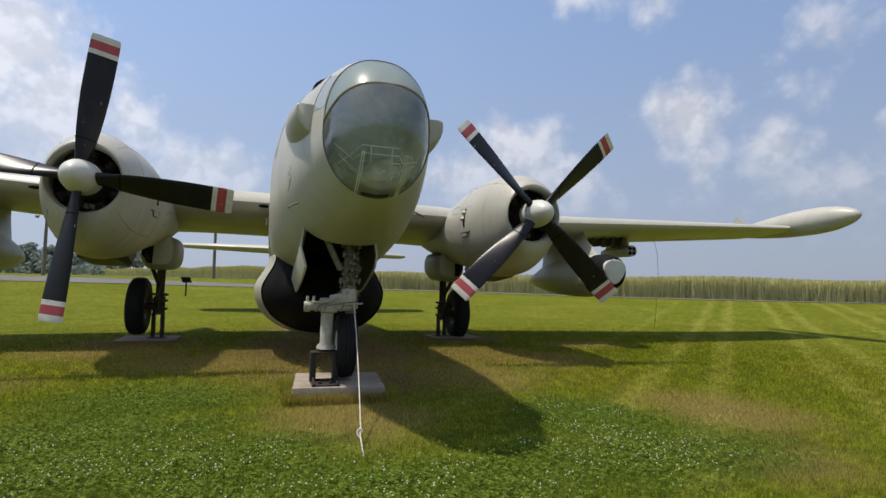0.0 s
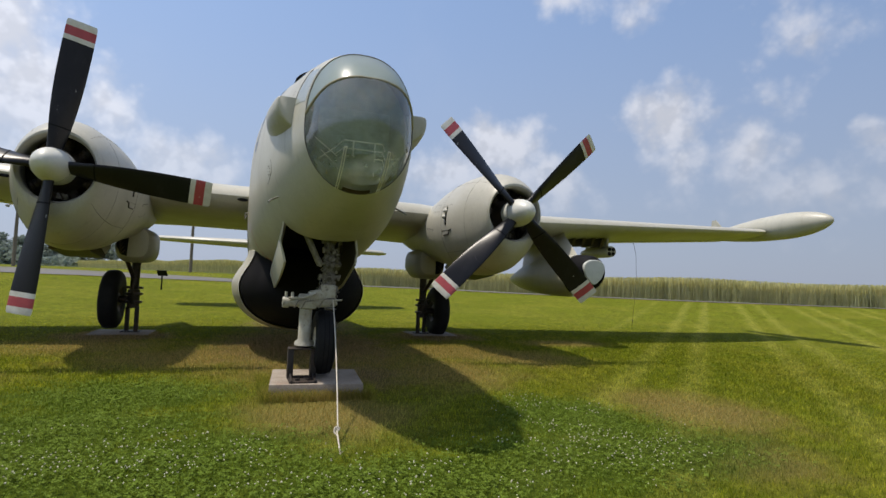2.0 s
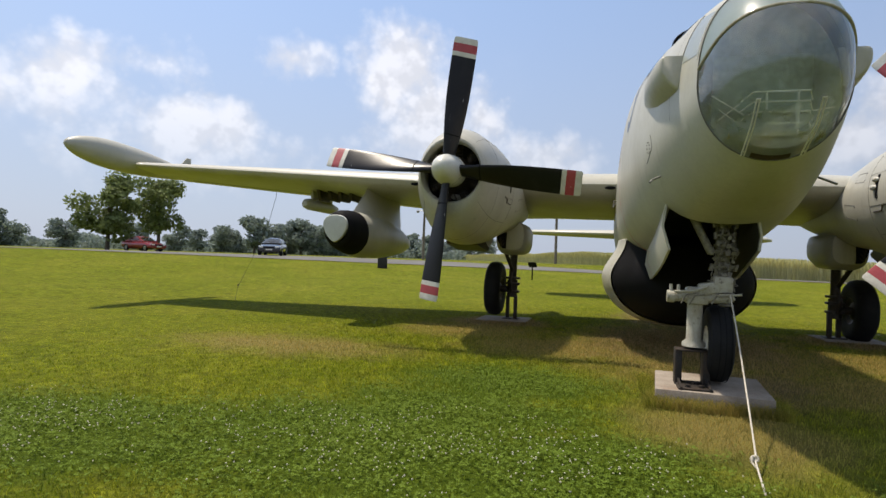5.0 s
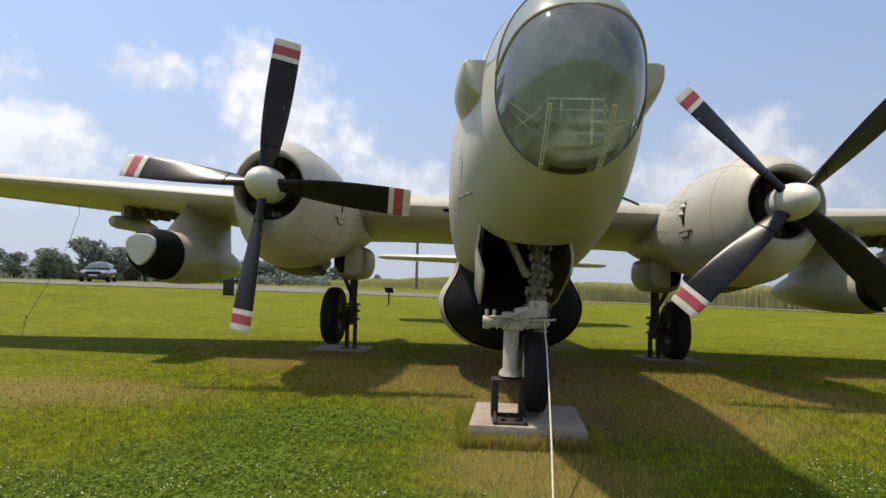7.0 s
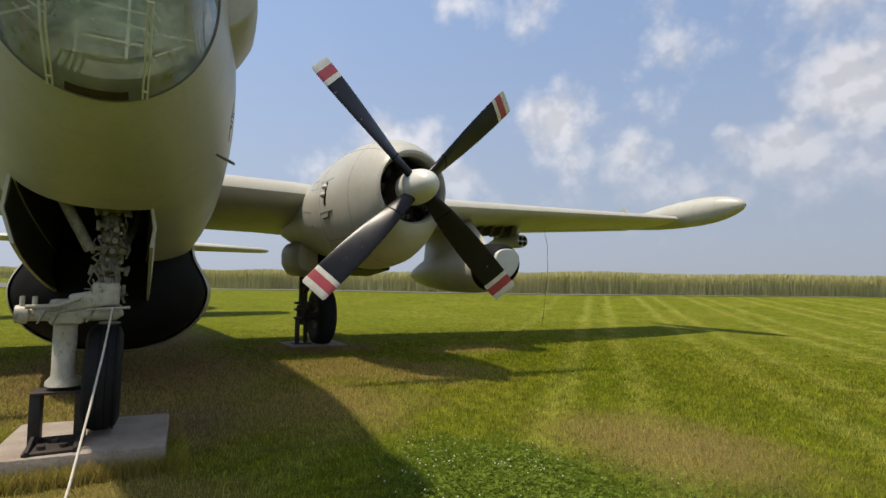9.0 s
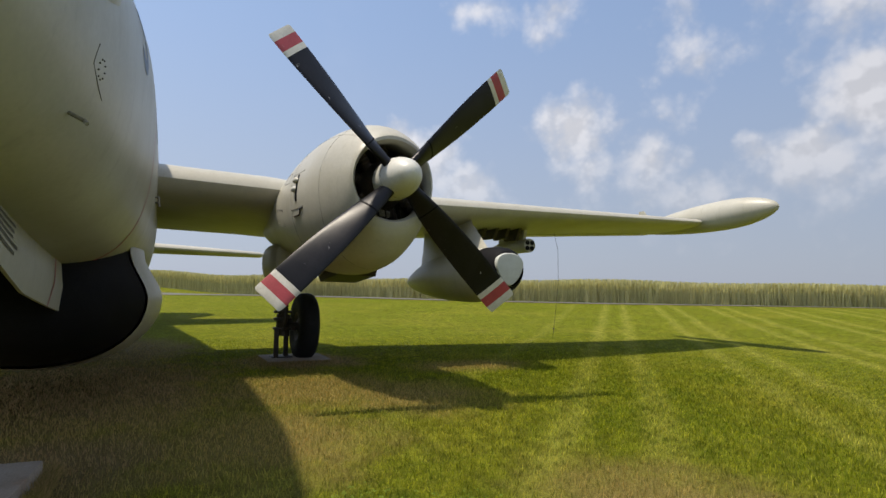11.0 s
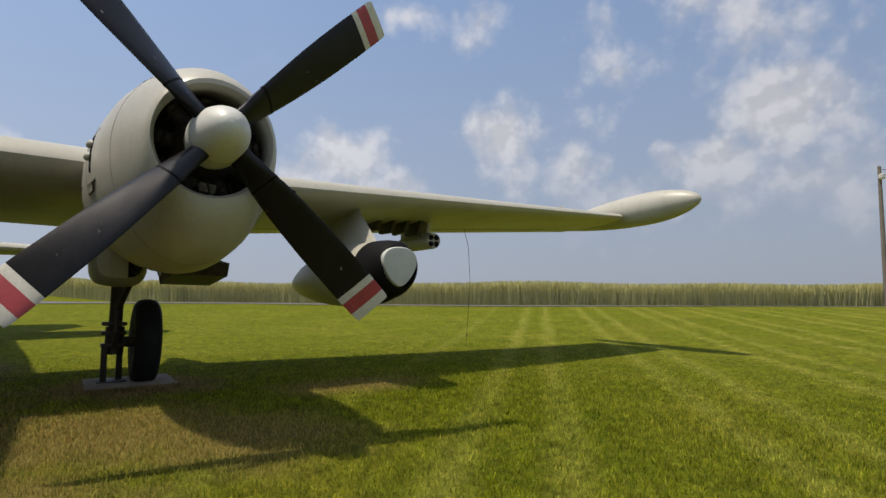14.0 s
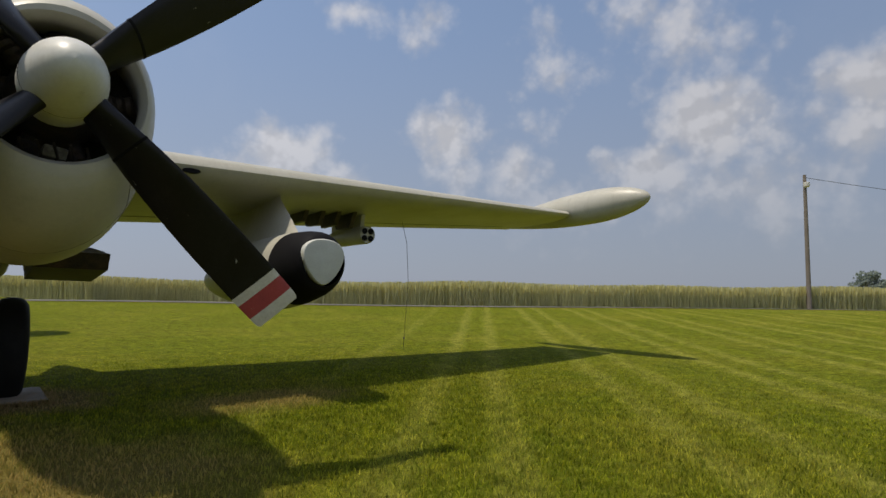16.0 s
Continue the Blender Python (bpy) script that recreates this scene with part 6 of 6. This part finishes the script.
rng = np.random.default_rng(7)


def ragged_noise(x, y):
    return 0.5 + 0.25 * np.sin(1.7 * x + 0.6 * np.sin(2.3 * y)) * np.sin(1.9 * y + 0.8 * np.sin(1.4 * x)) + 0.25 * np.sin(4.1 * x + 1.3) * np.sin(3.7 * y + 0.4)


def patch_distance(list_, x, y):
    d = np.min([np.hypot((x - a) / c, (y - b) / e) for a, b, c, e in list_], axis=0)
    return d + (ragged_noise(x, y) - 0.5) * 0.5


def off_pads(x, y):
    ok = ~((np.abs(x + 0.055) < 0.62) & (np.abs(y + 2.23) < 0.62))
    for cx in (3.95, -3.85):
        ok &= ~((np.abs(x - cx) < 0.62) & (np.abs(y - 5.1) < 0.6))
    return ok


def scatter(n, x0, x1, y0, y1):
    return rng.uniform(x0, x1, n), rng.uniform(y0, y1, n)


x, y = scatter(1500000, -16, 20, -8.0, 15.0)
def nearness(x, y):
    """1 along the walk's view, thinning outwards, so that the blades fade into the sheet."""
    return np.exp(-(np.hypot(np.clip(np.abs(x - 2.9) - 5.4, 0, None), np.clip(np.abs(y + 2.4) - 4.4, 0, None)) / 4.6) ** 1.6)


chance = 0.66 * nearness(x, y)
ok = rng.random(len(x)) < chance
x, y = x[ok], y[ok]
# uncut tufts along the pads' edges
for px0, py0, pw, pd in ((-0.055, -2.23, 0.62, 0.62), (3.95, 5.1, 0.65, 0.63), (-3.85, 5.1, 0.65, 0.63)):
    many = 9000 if py0 < 0 else 3500
    q_ = rng.random(many) * 4
    sx, sy = np.clip(np.abs((q_ + 0.5) % 4 - 2) * 2 - 2, -1, 1), np.clip(np.abs((q_ + 1.5) % 4 - 2) * 2 - 2, -1, 1)
    gap = 1.01 + rng.random(many) ** 1.5 * 0.17
    x, y = np.r_[x, px0 + sx * pw * gap], np.r_[y, py0 + sy * pd * gap]
thin_out = nearness(x, y)
h = 0.046 * (0.35 + 0.65 * thin_out)
keep = off_pads(x, y) & ((patch_distance(CLOVER, x, y) > 0.55 + 0.6 * rng.random(len(x))) | (rng.random(len(x)) < 0.3))
x, y, h = x[keep], y[keep], h[keep]
n = len(x)
r = np.hypot(x, y + 5)
z = np.where(r < 15, 0, 0.8 * ((r - 15) / 30) ** 2 * (3 - 2 * (r - 15) / 30))
h = h * rng.uniform(0.5, 1.35, n) * (1 + 1.9 * (np.maximum(np.abs(x + 0.055) - 0.61, np.abs(y + 2.23) - 0.61) < 0.13) + 0.8 * (np.maximum(np.abs(np.abs(x) - 3.9) - 0.7, np.abs(y - 5.1) - 0.63) < 0.14))
a = rng.random(n) * 2 * np.pi
w = rng.uniform(0.0018, 0.0038, n) * np.clip(np.hypot(x - 1, y + 8) / 5.0, 1, 2.0)
lean = rng.uniform(0.2, 0.9, n) * h
la = rng.random(n) * 2 * np.pi
V = np.zeros((n, 5, 3))
for q, sg in enumerate((-1, 1)):
    V[:, q] = np.stack([x + sg * w * np.cos(a), y + sg * w * np.sin(a), z - 0.004], 1)
    V[:, 2 + q] = np.stack([x + sg * w * 0.75 * np.cos(a) + 0.35 * lean * np.cos(la), y + sg * w * 0.75 * np.sin(a) + 0.35 * lean * np.sin(la), z + h * 0.6], 1)
V[:, 4] = np.stack([x + lean * np.cos(la), y + lean * np.sin(la), z + h], 1)
b = np.arange(n)[:, None] * 5
F = np.concatenate([b + [0, 1, 3], b + [0, 3, 2], b + [2, 3, 4]])
grass = quads_object("grass", V.reshape(-1, 3), F, [BLADES])
tagged(grass, "short mown grass blades, green and straw-coloured", "grass", kind="stuff")

# clover: three round leaflets on a stalk's top
LEAFLET = stalk_material("clover_leaf", (0.074, 0.122, 0.011), (0.122, 0.168, 0.022), 0, 1)
LEAFLET.node_tree.nodes["Principled BSDF"].inputs["Specular IOR Level"].default_value = 0.12
cx_, cy_ = scatter(115000, -9, 6, -8.5, -0.5)
ok = off_pads(cx_, cy_) & (patch_distance(CLOVER, cx_, cy_) < 0.3 + 0.95 * rng.random(len(cx_)))
cx_, cy_ = cx_[ok], cy_[ok]
n = len(cx_)
cz = rng.uniform(0.025, 0.07, n)
turn = rng.random(n) * 2 * np.pi
rad = rng.uniform(0.006, 0.0115, n)
tilt = rng.uniform(-0.4, 0.4, (n, 2))
V = np.zeros((n, 3, 4, 3))
for k in range(3):
    ak = turn + k * 2 * np.pi / 3
    for j, (f, side) in enumerate(((0.05, 0), (1.1, 0.75), (1.9, 0), (1.1, -0.75))):
        dx = rad * (f * np.cos(ak) - side * np.sin(ak))
        dy = rad * (f * np.sin(ak) + side * np.cos(ak))
        V[:, k, j] = np.stack([cx_ + dx, cy_ + dy, cz + dx * tilt[:, 0] + dy * tilt[:, 1] + (0.003 if side else 0.0)], 1)
F = np.arange(n * 3)[:, None] * 4 + [0, 1, 2, 3]
clover = quads_object("clover", V.reshape(-1, 3), F, [LEAFLET])
tagged(clover, "dense patches of dark green clover leaves", "clover", kind="stuff")

FLOWER = material("clover_white", (0.52, 0.51, 0.40), 0.85, 0, (0.52, 0.47, 0.3), 0.2, 0.15, 30, 200)
fx, fy = scatter(14000, -9, 6, -8.5, -0.5)
dense = ragged_noise(fx * 1.3 + 3, fy * 1.3) > 0.42
ok = off_pads(fx, fy) & (patch_distance(CLOVER[:6], fx, fy) < 0.35 + 0.7 * rng.random(len(fx))) & dense
fx, fy = fx[ok][:1700], fy[ok][:1700]
n = len(fx)
fz, fr = rng.uniform(0.05, 0.1, n), rng.uniform(0.0045, 0.009, n)
ball = [(0, 0, 1), (0.85, 0, 0.45), (0.26, 0.81, 0.45), (-0.69, 0.5, 0.45), (-0.69, -0.5, 0.45), (0.26, -0.81, 0.45), (0.69, 0.5, -0.35), (-0.26, 0.81, -0.35), (-0.85, 0, -0.35), (-0.26, -0.81, -0.35), (0.69, -0.5, -0.35), (0, 0, -0.9)]
tri = [(0, 1, 2), (0, 2, 3), (0, 3, 4), (0, 4, 5), (0, 5, 1), (1, 6, 2), (2, 7, 3), (3, 8, 4), (4, 9, 5), (5, 10, 1), (2, 6, 7), (3, 7, 8), (4, 8, 9), (5, 9, 10), (1, 10, 6), (6, 11, 7), (7, 11, 8), (8, 11, 9), (9, 11, 10), (10, 11, 6)]
V = np.array(ball)[None] * fr[:, None, None] * rng.uniform(0.85, 1.15, (n, 12, 1)) + np.stack([fx, fy, fz], 1)[:, None]
F = (np.arange(n)[:, None, None] * 12 + np.array(tri)[None]).reshape(-1, 3)
flowers = quads_object("clover_flowers", V.reshape(-1, 3), F, [FLOWER])
tagged(flowers, "small white clover flower heads in the grass", "flowers", kind="stuff")
